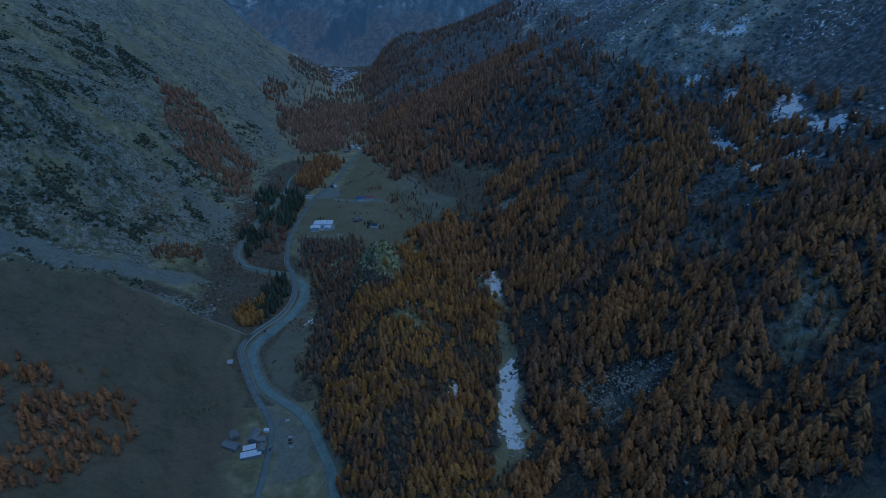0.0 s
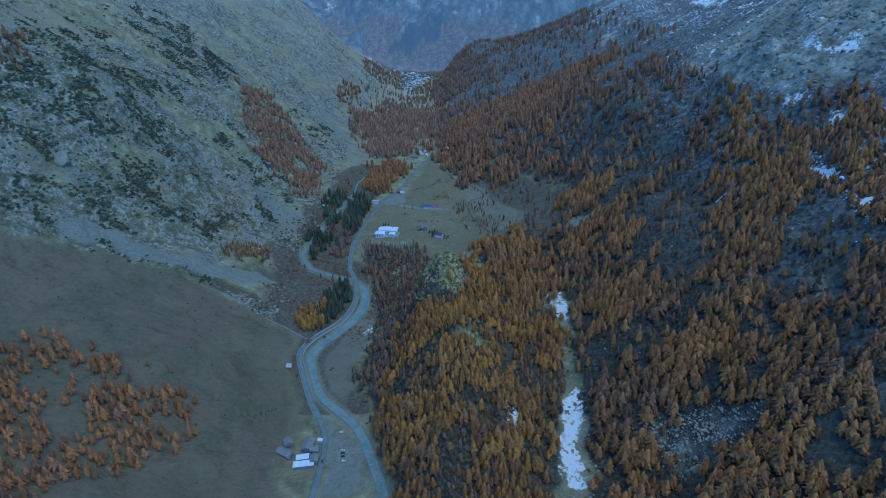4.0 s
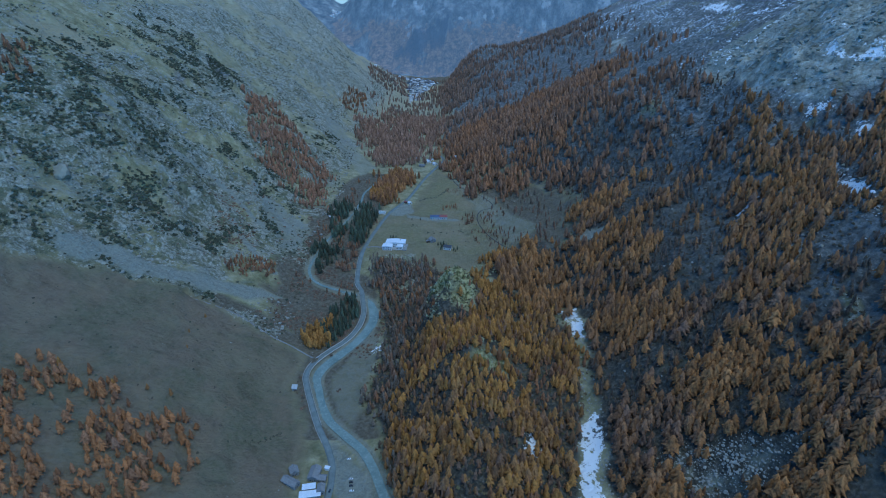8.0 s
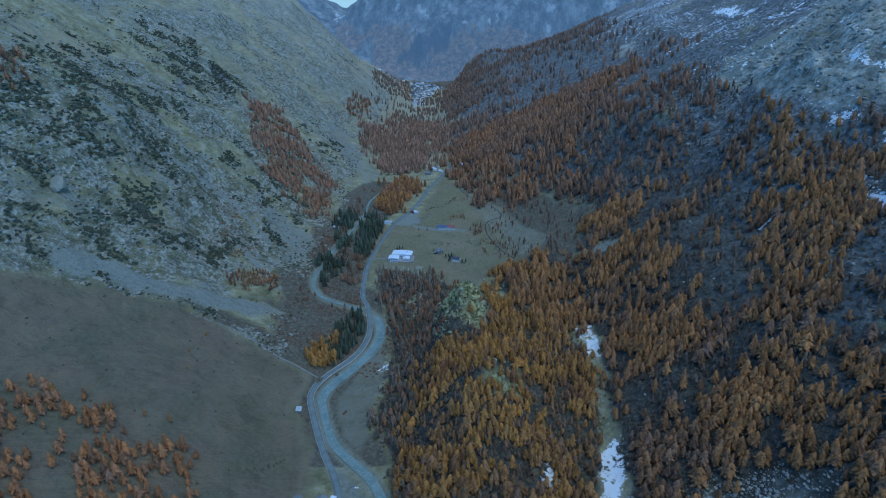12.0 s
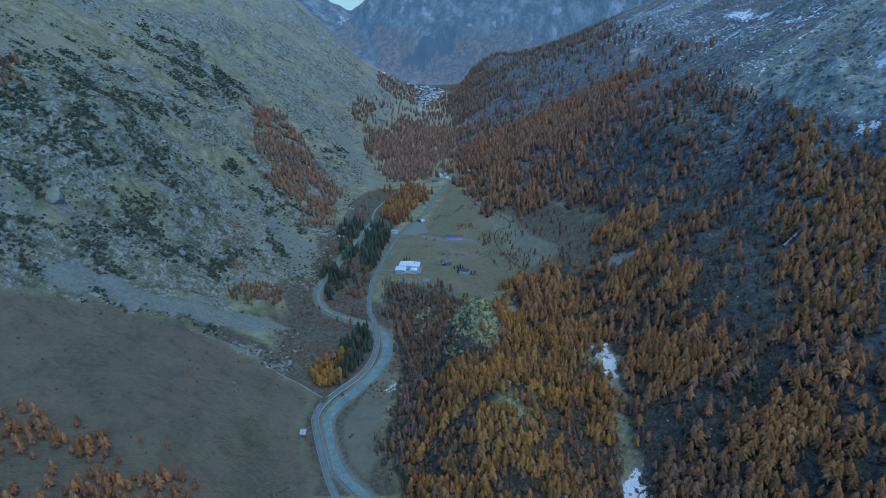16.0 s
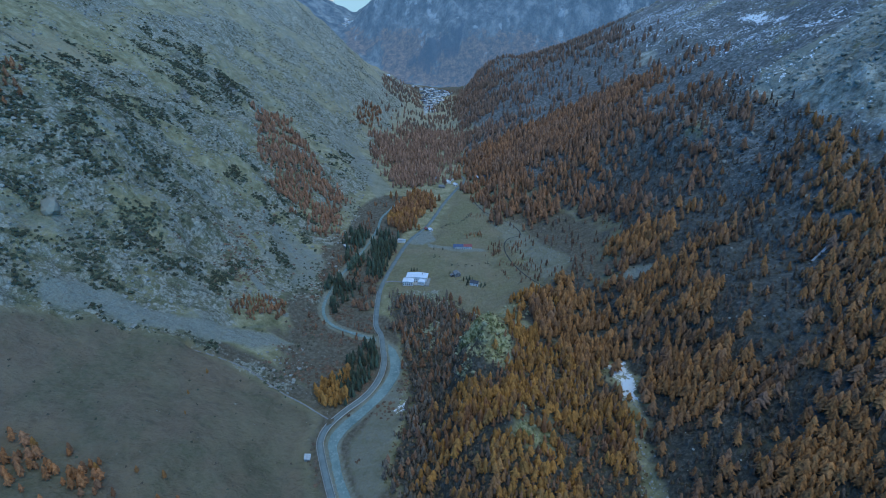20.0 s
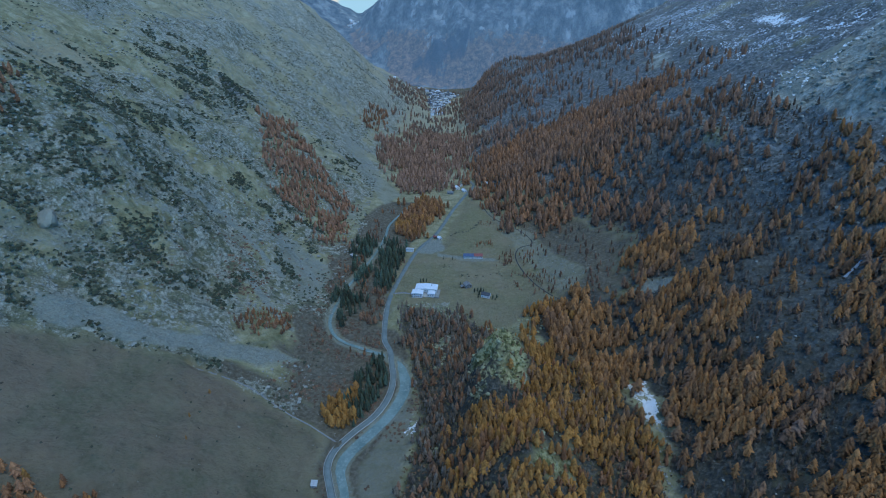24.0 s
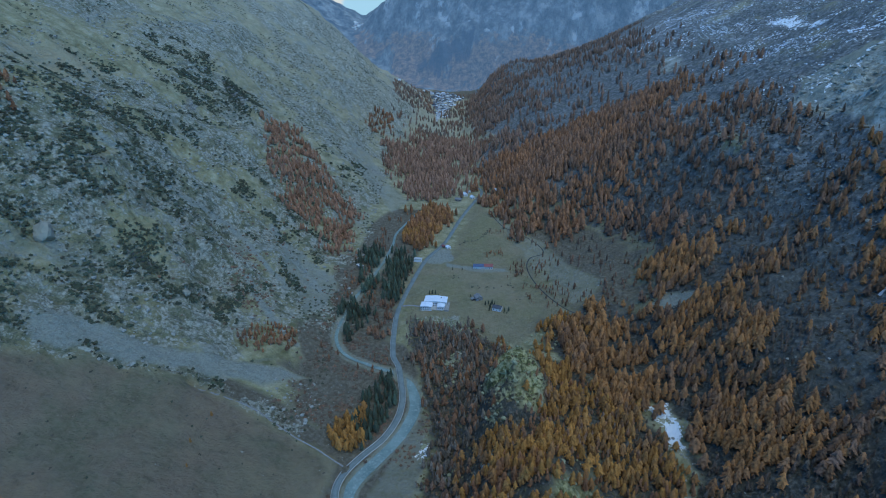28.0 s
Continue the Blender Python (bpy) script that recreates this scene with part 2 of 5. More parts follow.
def far_range_material():
    """Ranges so far off that the air turns them blue, put in as a glow."""
    m = Nodes("far_range", 1.0, spec=0.0)
    where = m.place()
    cover = m.attribute("range")
    wooded, stony, dark = m.split(cover["Color"])
    streak = m.add("ShaderNodeMapping")
    streak.inputs["Scale"].default_value = (0.015, 0.013, 0.0045)
    streak.inputs["Rotation"].default_value = (0.0, 0.5, 0.0)
    m.link(where, streak.inputs["Vector"])
    a, b, rib = m.noise(0.004, 8, 0.72, where), m.noise(0.03, 7, 0.78, where), m.noise(1.0, 9, 0.66, streak.outputs[0])
    c = m.ramp(rib, (0.38, (0.045, 0.048, 0.056)), (0.50, (0.110, 0.112, 0.116)), (0.62, (0.225, 0.225, 0.215)))
    c = m.mix(m.ramp(m.math("ADD", wooded, m.math("MULTIPLY", m.math("SUBTRACT", b, 0.5), 1.6)), (0.35, 0.0), (0.7, 0.9)), c, m.ramp(b, (0.40, (0.070, 0.050, 0.042)), (0.52, (0.185, 0.115, 0.078)), (0.64, (0.32, 0.19, 0.11))))
    c = m.mix(m.ramp(m.math("ADD", stony, m.math("MULTIPLY", m.math("SUBTRACT", rib, 0.5), 2.2)), (0.55, 0.0), (0.8, 0.85)), c, (0.36, 0.365, 0.36))
    c = m.mix(m.ramp(m.math("ADD", dark, m.math("MULTIPLY", m.math("SUBTRACT", b, 0.5), 0.8)), (0.4, 0.0), (0.7, 0.8)), c, (0.028, 0.032, 0.055))
    # blue emission imitates the haze in between; the rock gives no light
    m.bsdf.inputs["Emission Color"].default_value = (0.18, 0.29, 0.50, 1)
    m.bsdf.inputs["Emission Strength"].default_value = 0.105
    return m.done(c, m.math("ADD", rib, b), 1.0, 30)


def far_sky_material():
    m = Nodes("far_sky", 1.0, spec=0.0)
    spot = m.add("ShaderNodeSeparateXYZ")
    m.link(m.place(), spot.inputs[0])
    shift = m.math("ADD", m.math("DIVIDE", m.math("ADD", spot.outputs[0], 1500.0), 1000.0), m.math("MULTIPLY", m.noise(0.006, 3), 0.25))
    pink = m.ramp(shift, (0.62, 1.0), (0.70, 0.0))
    c = m.mix(pink, (0.40, 0.52, 0.62), (0.78, 0.60, 0.50))
    m.bsdf.inputs["Base Color"].default_value = (0.0, 0.0, 0.0, 1)
    m.link(c, m.bsdf.inputs["Emission Color"])
    m.bsdf.inputs["Emission Strength"].default_value = 0.36
    return m.mat


FAR_RANGE = far_range_material()
FAR_SKY = far_sky_material()
BROOK_WATER = plain("dark_brook", (0.035, 0.038, 0.038), 0.7, 0.3, 0.3)
CRAG_ROCK = plain("crag_rock", (0.25, 0.24, 0.185), 0.95, 0.12, 0.5, bump=0.9)
LICHEN_ROCK = plain("lichen_rock", (0.25, 0.25, 0.15), 0.95, 0.5, 0.5, bump=0.6)
LOOSE_ROCK = plain("loose_rock", (0.27, 0.265, 0.225), 0.95, 0.4, 0.45, bump=0.6)
DULL_ROOF = plain("dull_sheet_roof", (0.40, 0.41, 0.40), 0.7, 0.4, 0.2)
SNOW = plain("old_snow", (0.82, 0.83, 0.84), 0.8, 0.6, 0.08, bump=0.4)
FOAM = plain("white_water", (0.30, 0.32, 0.34), 0.6, 0.5, 0.3)
# ---- the lie of the land: valley cross sections, lofted and smoothed ----
TABLE = np.random.RandomState(7).rand(256, 256)


def value_noise(x, y):
    """Smooth noise between -1 and 1, of about one metre's wavelength."""
    x, y = np.asarray(x, float), np.asarray(y, float)
    i, j = np.floor(x).astype(int), np.floor(y).astype(int)
    u, v = x - i, y - j
    u, v = u * u * (3 - 2 * u), v * v * (3 - 2 * v)
    i0, i1, j0, j1 = i & 255, (i + 1) & 255, j & 255, (j + 1) & 255
    a = TABLE[i0, j0] * (1 - u) + TABLE[i1, j0] * u
    b = TABLE[i0, j1] * (1 - u) + TABLE[i1, j1] * u
    return 2 * (a * (1 - v) + b * v) - 1


def fbm(x, y, size, octaves=4, gain=0.5):
    total, amount = 0.0, 1.0
    for k in range(octaves):
        total = total + amount * value_noise(x / size + 17.3 * k, y / size - 9.1 * k)
        amount, size = amount * gain, size * 0.48
    return total


def ridged(x, y, size, octaves=4):
    total, amount = 0.0, 1.0
    for k in range(octaves):
        total = total + amount * (1 - 2 * np.abs(value_noise(x / size + 31.7 * k, y / size + 5.9 * k)))
        amount, size = amount * 0.5, size * 0.5
    return total


SECTIONS = []


def section(y, *profile):
    """The valley's profile at y: (x, z) from the left mountainside over the floor to the right one."""
    SECTIONS.append((y, profile))


section(-250, (-1000, 300), (-640, 215), (-420, 118), (-300, 66), (-190, 6), (-140, -4), (-70, -5), (60, 8), (140, 14), (215, 55), (282, 120), (420, 235), (1000, 620))
section(330, (-1000, 330), (-640, 215), (-420, 118), (-300, 66), (-190, 6), (-140, 0), (-70, 0), (60, 12), (140, 20), (215, 58), (282, 112), (420, 225), (1000, 620))
section(470, (-1000, 395), (-640, 235), (-440, 125), (-318, 82), (-195, 5), (-150, -4), (-65, -2), (100, 25), (150, 28), (215, 62), (300, 122), (400, 205), (1000, 610))
section(690, (-1000, 575), (-545, 236), (-440, 140), (-370, 98), (-225, 18), (-160, 8), (-85, 9), (120, 34), (180, 40), (285, 116), (390, 180), (520, 275), (1000, 600))
section(930, (-1000, 620), (-511, 278), (-440, 185), (-368, 108), (-268, 50), (-215, 29), (60, 33), (120, 46), (196, 64), (310, 140), (380, 194), (482, 295), (1000, 660))
section(1090, (-1000, 570), (-719, 396), (-480, 235), (-380, 140), (-275, 60), (-200, 41), (110, 36), (180, 60), (272, 100), (330, 165), (377, 235), (545, 330), (1000, 600))
section(1300, (-1000, 570), (-587, 318), (-395, 172), (-322, 135), (-235, 70), (-170, 48), (40, 48), (70, 78), (140, 115), (228, 162), (371, 235), (474, 300), (1000, 600))
section(1600, (-1050, 620), (-640, 370), (-480, 235), (-308, 110), (-240, 70), (-190, 52), (-10, 50), (40, 72), (150, 130), (362, 230), (560, 320), (745, 398), (1150, 620))
section(2000, (-1100, 700), (-650, 400), (-446, 262), (-276, 112), (-210, 60), (-150, 35), (-30, 33), (10, 50), (150, 130), (362, 233), (560, 330), (800, 450), (1200, 660))
section(2600, (-1200, 780), (-680, 442), (-450, 236), (-290, 100), (-180, 14), (-130, -10), (-10, -12), (40, 30), (150, 118), (330, 198), (560, 288), (800, 385), (1300, 660))
section(3180, (-1500, 800), (-760, 340), (-500, 135), (-320, 45), (-190, -40), (-140, -52), (80, -45), (150, 0), (290, 85), (450, 165), (700, 262), (1000, 400), (1500, 740))
section(3540, (-1800, 900), (-1073, 490), (-790, 270), (-598, 118), (-440, 10), (-360, -20), (-40, -56), (120, -50), (330, 40), (520, 110), (860, 250), (1150, 380), (1700, 800))
section(3800, (-2000, 900), (-1300, 520), (-1000, 350), (-800, 190), (-620, 60), (-520, 15), (-430, 15), (-330, 80), (-150, 160), (75, 250), (400, 380), (700, 470), (1700, 850))
section(4300, (-2500, 1000), (-1600, 600), (-1300, 480), (-1050, 360), (-850, 260), (-770, 231), (-720, 231), (-620, 340), (-492, 458), (-250, 560), (0, 620), (700, 760), (1800, 1000))
section(4700, (-2500, 1000), (-1700, 520), (-1250, 430), (-1040, 470), (-900, 410), (-760, 350), (-720, 350), (-650, 385), (-560, 440), (-400, 520), (0, 600), (700, 760), (1800, 1000))
section(4850, (-2500, 1000), (-1700, 520), (-1250, 430), (-1040, 470), (-900, 410), (-760, 350), (-720, 350), (-650, 385), (-560, 440), (-400, 520), (0, 600), (700, 760), (1800, 1000))

STEP, X0, Y0 = 10.0, -2200.0, -240.0
GX, GY = np.arange(X0, 2200.1, STEP), np.arange(Y0, 4790.1, STEP)


def loft():
    """The smoothed base heights on an even grid of ten metres."""
    ys = np.array([s[0] for s in SECTIONS], float)
    pts = np.array([s[1] for s in SECTIONS], float)
    slope = np.gradient(pts, ys, axis=0)
    rows = []
    for y in GY:
        k = int(np.clip(np.searchsorted(ys, y) - 1, 0, len(ys) - 2))
        h = ys[k + 1] - ys[k]
        t = (y - ys[k]) / h
        m0, m1 = slope[k] * h * 0.6, slope[k + 1] * h * 0.6
        p = (2 * t**3 - 3 * t * t + 1) * pts[k] + (t**3 - 2 * t * t + t) * m0 + (3 * t * t - 2 * t**3) * pts[k + 1] + (t**3 - t * t) * m1
        xs, zs = p[:, 0], p[:, 1]
        z = np.interp(GX, xs, zs)
        z = np.where(GX < xs[0], zs[0] + (xs[0] - GX) * 0.35, z)
        rows.append(np.where(GX > xs[-1], zs[-1] + (GX - xs[-1]) * 0.35, z))
    base = np.array(rows)
    for _ in range(2):
        base = (np.roll(base, 1, 1) + base + np.roll(base, -1, 1)) / 3
        base[1:-1] = (base[:-2] + base[1:-1] + base[2:]) / 3
    return base


BASE = loft()


def on_grid(grid, x, y):
    u, v = np.clip((x - X0) / STEP, 0, len(GX) - 1.001), np.clip((y - Y0) / STEP, 0, len(GY) - 1.001)
    i, j = u.astype(int), v.astype(int)
    u, v = u - i, v - j
    return (grid[j, i] * (1 - u) + grid[j, i + 1] * u) * (1 - v) + (grid[j + 1, i] * (1 - u) + grid[j + 1, i + 1] * u) * v


def hump(x, y, cx, cy, rx, ry, turn=0.0, power=2.0):
    """A rounded rise of height one: rx, ry its half widths, turn in degrees."""
    c, s = math.cos(radians(turn)), math.sin(radians(turn))
    u, v = ((x - cx) * c + (y - cy) * s) / rx, (-(x - cx) * s + (y - cy) * c) / ry
    return np.exp(-((u * u + v * v) ** (power / 2)))


STEEP = np.clip(np.hypot(*np.gradient(BASE, STEP)) * 1.6 - 0.35, 0, 1)


def height(x, y):
    """The ground's height in metres."""
    x, y = np.asarray(x, float), np.asarray(y, float)
    z = on_grid(BASE, x, y)
    # the wooded rocky ridge in mid valley, with its two bare knolls
    z = z + 34 * hump(x, y, 15, 440, 62, 150, 3, 3.2) + 37 * hump(x, y, 10, 610, 66, 95, 0, 3.0) + 36 * hump(x, y, 8, 712, 34, 44, -12, 3.4) + 20 * hump(x, y, -10, 658, 26, 32, 0, 2.8) + 18 * hump(x, y, 40, 735, 70, 60, 0, 2.5)
    z = z + 9 * hump(x, y, 20, 560, 30, 40)
    z = z - 12 * hump(x, y, 245, 395, 45, 50) + 14 * hump(x, y, 525, 940, 50, 50)
    z = z + 62 * hump(x, y, 215, 2880, 115, 210) + 40 * hump(x, y, 105, 2900, 85, 200)
    rough = on_grid(STEEP, x, y)
    far = np.clip((y - 1500) / 1500, 0, 1)
    crag = ridged(x, y, 95 + 0 * y, 5)
    z = z + rough * (1 - 0.2 * far) * (9.0 * crag + 6.0 * fbm(x, y, 60, 4)) + far * rough * 14 * ridged(x, y, 330, 3)
    beyond = np.clip((y - 3560) / 300, 0, 1)
    z = z + beyond * ((26 + 14 * np.clip((x + 560) / 200, 0, 1)) * ridged(x + 0.3 * y, y, 400, 4) + 13 * np.clip((x + 560) / 200, 0, 1) * ridged(x + 0.5 * z, 0.4 * y, 110, 3))
    z = z + (0.25 + 1.2 * np.clip(rough * 3, 0, 1)) * fbm(x, y, 24, 3)
    face = hump(x, y, 610, 1000, 140, 190, -10, 4)
    z = z + face * (9 * ridged(x, y, 70, 5) + 4 * ridged((x + y) * 0.8, (y - x) * 0.4, 26, 3))
    ridge = hump(x, y, 15, 520, 75, 230, 2, 4)
    crags = rough * np.clip((-300 - x) / 60, 0, 1)
    z = z + crags * (3.6 * ridged(x, y, 30, 3) + 2.6 * ridged(0.35 * x + 0.1 * y, y - 0.5 * x, 21, 3))
    bluff = hump(x, y, -2, 700, 42, 90, 0, 3)
    return z + ridge * 5 * ridged(x, y, 45, 4) + bluff * (11 * ridged(x + 40, y, 30, 4) + 4 * fbm(x, y, 12, 3))


# ---- strips: road, river and tracks, which the ground is graded to ----
def smooth_line(points, gap=4.0):
    """An even, rounded line through the points."""
    p = np.array(points, float)
    p = np.vstack([2 * p[0] - p[1], p, 2 * p[-1] - p[-2]])
    out = []
    for k in range(1, len(p) - 2):
        n = max(2, int(np.linalg.norm(p[k + 1] - p[k]) / gap))
        t = np.linspace(0, 1, n, endpoint=False)[:, None]
        a, b, c, d = p[k - 1], p[k], p[k + 1], p[k + 2]
        out.append(0.5 * (2 * b + (c - a) * t + (2 * a - 5 * b + 4 * c - d) * t**2 + (3 * b - a - 3 * c + d) * t**3))
    return np.vstack([*out, p[-2:-1]])


def graded(points, gap=4.0, blur=12):
    line = smooth_line(points, gap)
    z = height(line[:, 0], line[:, 1])
    pad = np.pad(z, blur, mode="edge")
    z = np.convolve(pad, np.ones(2 * blur + 1) / (2 * blur + 1), "valid")
    return np.column_stack([line, z])


ROAD = graded([(-26, 1463), (-6, 1437), (3, 1398), (-14, 1344), (-46, 1245), (-75, 1139), (-107, 1068), (-127, 991), (-140, 925), (-143, 883), (-140, 818), (-130, 792), (-125, 765), (-121, 740), (-122, 715), (-128, 693), (-139, 672), (-156, 651), (-169, 632), (-175, 617), (-176, 602), (-171, 585), (-160, 556), (-146, 523), (-133, 498), (-123, 473), (-119.5, 449), (-120, 424), (-121, 395), (-126, 340), (-128, 280), (-120, 200)])
RIVER = graded([(-133, 1275), (-148, 1235), (-168, 1173), (-171, 1118), (-183, 1044), (-209, 952), (-220, 875), (-218, 837), (-200, 810), (-162, 793), (-135, 782), (-116, 765), (-109, 750), (-105, 731), (-107, 710), (-116, 685), (-129, 663), (-142, 644), (-154, 627), (-161, 613), (-163, 600), (-159, 585), (-149, 557), (-135, 532), (-115, 511), (-94, 489), (-78, 460), (-67, 430), (-58, 405), (-52, 380), (-47, 330), (-46, 260), (-40, 200)])
BROOK = graded([(14, 1300), (23, 1247), (40, 1205), (75, 1166), (94, 1132), (98, 1100), (72, 1081), (63, 1036), (76, 965), (100, 902), (122, 877), (150, 860)])
TRACK = graded([(-335, 674), (-301, 677), (-270, 676), (-227, 659), (-202, 650), (-173, 634)])
DRIVE = graded([(-137, 925), (-122, 927), (-104, 921)], blur=3)
# half width of the level bed, width of the bank, depth below the grade
STRIPS = [(RIVER, 6.4, 4.0, 1.2), (ROAD, 4.5, 5.0, 0.0), (BROOK, 1.2, 5.0, 0.9), (TRACK, 1.5, 4.0, 0.0), (DRIVE, 2.0, 4.0, 0.0)]


def nearest_on(line, x, y):
    """Distance to the line and its height there."""
    best, z = np.full(x.shape, 1e9), np.zeros(x.shape)
    for px, py, pz in line:
        d = (x - px) ** 2 + (y - py) ** 2
        near = d < best
        best, z = np.where(near, d, best), np.where(near, pz, z)
    return np.sqrt(best), z


def ground(x, y):
    """The finished height of the ground, with the graded strips."""
    shape = np.shape(x)
    x, y = np.ravel(np.asarray(x, float)), np.ravel(np.asarray(y, float))
    z = height(x, y)
    for line, half, bank, depth in STRIPS:
        lo, hi = line[:, :2].min(0) - 25, line[:, :2].max(0) + 25
        some = np.flatnonzero((x > lo[0]) & (x < hi[0]) & (y > lo[1]) & (y < hi[1]))
        if len(some):
            d, level = nearest_on(line, x[some], y[some])
            w = np.clip((half + bank - d) / bank, 0, 1)
            w = w * w * (3 - 2 * w)
            z[some] = z[some] * (1 - w) + (level - depth) * w
    return z.reshape(shape)


def region(x, y, poly, edge=6.0, warp=7.0):
    """How far inside a patch of the plan a place lies: 0 outside, 1 inside, with a ragged rim."""
    x, y = np.asarray(x, float), np.asarray(y, float)
    if warp:
        x, y = x + warp * fbm(x + 31, y, 30, 3), y + warp * fbm(x, y + 77, 30, 3)
    p = np.array(poly, float)
    inside, dist = np.zeros(x.shape, bool), np.full(x.shape, 1e9)
    lo, hi = p.min(0) - 3 * edge, p.max(0) + 3 * edge
    some = (x > lo[0]) & (x < hi[0]) & (y > lo[1]) & (y < hi[1])
    xs, ys = x[some], y[some]
    ins, dis = np.zeros(xs.shape, bool), np.full(xs.shape, 1e9)
    for (ax, ay), (bx, by) in zip(p, np.roll(p, -1, 0)):
        cross = ((ay > ys) != (by > ys)) & (xs < (bx - ax) * (ys - ay) / (by - ay + 1e-9) + ax)
        ins ^= cross
        t = np.clip(((xs - ax) * (bx - ax) + (ys - ay) * (by - ay)) / ((bx - ax) ** 2 + (by - ay) ** 2 + 1e-9), 0, 1)
        dis = np.minimum(dis, np.hypot(xs - ax - t * (bx - ax), ys - ay - t * (by - ay)))
    out = np.zeros(x.shape)
    signed = np.where(ins, dis, -dis)
    out[some] = np.clip(signed / edge * 0.5 + 0.5, 0, 1)
    return out


# ---- patches of the plan ----
MEADOW = [(-700, 560), (-474, 603), (-412, 654), (-330, 674), (-269, 674), (-190, 643), (-190, 595), (-157, 510), (-150, 200), (-900, 200)]
SCREE = [(-467, 654), (-443, 686), (-410, 698), (-351, 713), (-295, 740), (-236, 755), (-257, 728), (-309, 703), (-356, 680), (-415, 659), (-454, 643)]
SCREE_GULLY = [(-342, 1020), (-295, 1016), (-240, 974), (-246, 892), (-264, 861), (-281, 899), (-314, 947)]
SCREE_FAR = [(-329, 1570), (-284, 1603), (-204, 1416), (-157, 1343), (-186, 1256), (-218, 1316), (-265, 1389)]
BOULDERS = [(190, 431), (221, 435), (240, 433), (263, 409), (284, 387), (267, 372), (247, 361), (228, 375), (198, 395)]
TALUS = [(200, 864), (222, 876), (262, 843), (238, 837), (214, 835)]
GULLY = [(172, 700), (162, 632), (144, 544), (139, 505), (117, 441), (97, 364), (124, 363), (147, 436), (161, 495), (153, 541), (172, 628), (182, 690)]
SNOW_LOW = [(136, 497), (151, 504), (155, 483), (141, 454), (129, 432), (130, 405), (126, 380), (113, 381), (108, 403), (120, 441)]
SNOW_MID = [(133, 706), (158, 692), (175, 694), (173, 663), (166, 632), (158, 640), (159, 672), (143, 691)]
STREAK_HIGH = [(-529, 911), (-489, 919), (-458, 943), (-422, 963), (-386, 973), (-338, 933), (-308, 917), (-300, 905)]
STREAK_LOW = [(-348, 1026), (-313, 988), (-291, 971), (-262, 940)]
STREAK_NEAR = [(-345, 885), (-304, 835), (-275, 810), (-262, 800)]
PINE_PATCHES = [
    [(-587, 845), (-577, 865), (-554, 861), (-531, 823), (-522, 781), (-553, 780)],
    [(-593, 964), (-612, 1109), (-556, 1014), (-559, 958), (-579, 945)],
    [(-559, 958), (-564, 1053), (-547, 1040), (-523, 945), (-527, 916)],
    [(-520, 880), (-511, 903), (-488, 873), (-505, 809), (-526, 819)],
    [(-628, 1340), (-586, 1390), (-540, 1408), (-486, 1440), (-476, 1339), (-528, 1313), (-568, 1289)],
    [(-555, 1196), (-535, 1240), (-507, 1196), (-519, 1140)],
    [(-484, 931), (-462, 953), (-444, 922), (-447, 870), (-460, 850), (-476, 849)],
    [(-533, 802), (-499, 847), (-479, 851), (-466, 817), (-488, 780), (-520, 773)],
    [(-497, 741), (-479, 782), (-449, 828), (-452, 780), (-469, 734), (-481, 729)],
    [(-448, 784), (-427, 830), (-415, 811), (-413, 757), (-431, 760)],
    [(-445, 701), (-425, 717), (-404, 716), (-404, 691), (-420, 688)],
    [(-512, 702), (-496, 720), (-490, 684), (-498, 671)],
    [(-488, 654), (-474, 670), (-467, 647), (-473, 625)],
]
SLOPE_CRAGS = [[(410, 464), (418, 444), (427, 416), (401, 404), (401, 441)], [(380, 413), (389, 397), (380, 384), (370, 393)], [(345, 452), (354, 443), (341, 414), (337, 429)], [(365, 505), (373, 489), (358, 455), (345, 428), (339, 442), (356, 468)], [(413, 693), (414, 676), (373, 578), (366, 590)]]
OLIVE = [(-794, 1173), (-785, 1299), (-695, 1298), (-626, 1314), (-605, 1201), (-635, 1094), (-653, 959)]
SHELF = [(-663, 961), (-720, 1054), (-690, 1146), (-625, 1162), (-643, 1050), (-637, 918)]
PALE_ROCK = [(383, 1139), (399, 1120), (394, 1069), (380, 1061), (370, 1086)]
FLANK_ROCKS = [[(-113, 892), (-90, 900), (-56, 901), (-37, 860), (-60, 850), (-85, 868)], [(-98, 668), (-88, 676), (-80, 655), (-88, 645)], [(-72, 628), (-60, 634), (-54, 616), (-66, 610)], [(-80, 820), (-50, 826), (-40, 770), (-66, 752)], [(-36, 604), (-24, 606), (-24, 588), (-36, 588)]]
FALL = [(371, 711), (388, 720), (400, 724), (414, 722)]
LITTER = [(-260, 1063), (-215, 1060), (-150, 1100), (-130, 1000), (-148, 900), (-140, 800), (-110, 720), (-80, 640), (-60, 560), (-100, 520), (-160, 600), (-180, 650), (-250, 700), (-262, 760), (-235, 820), (-240, 900)]
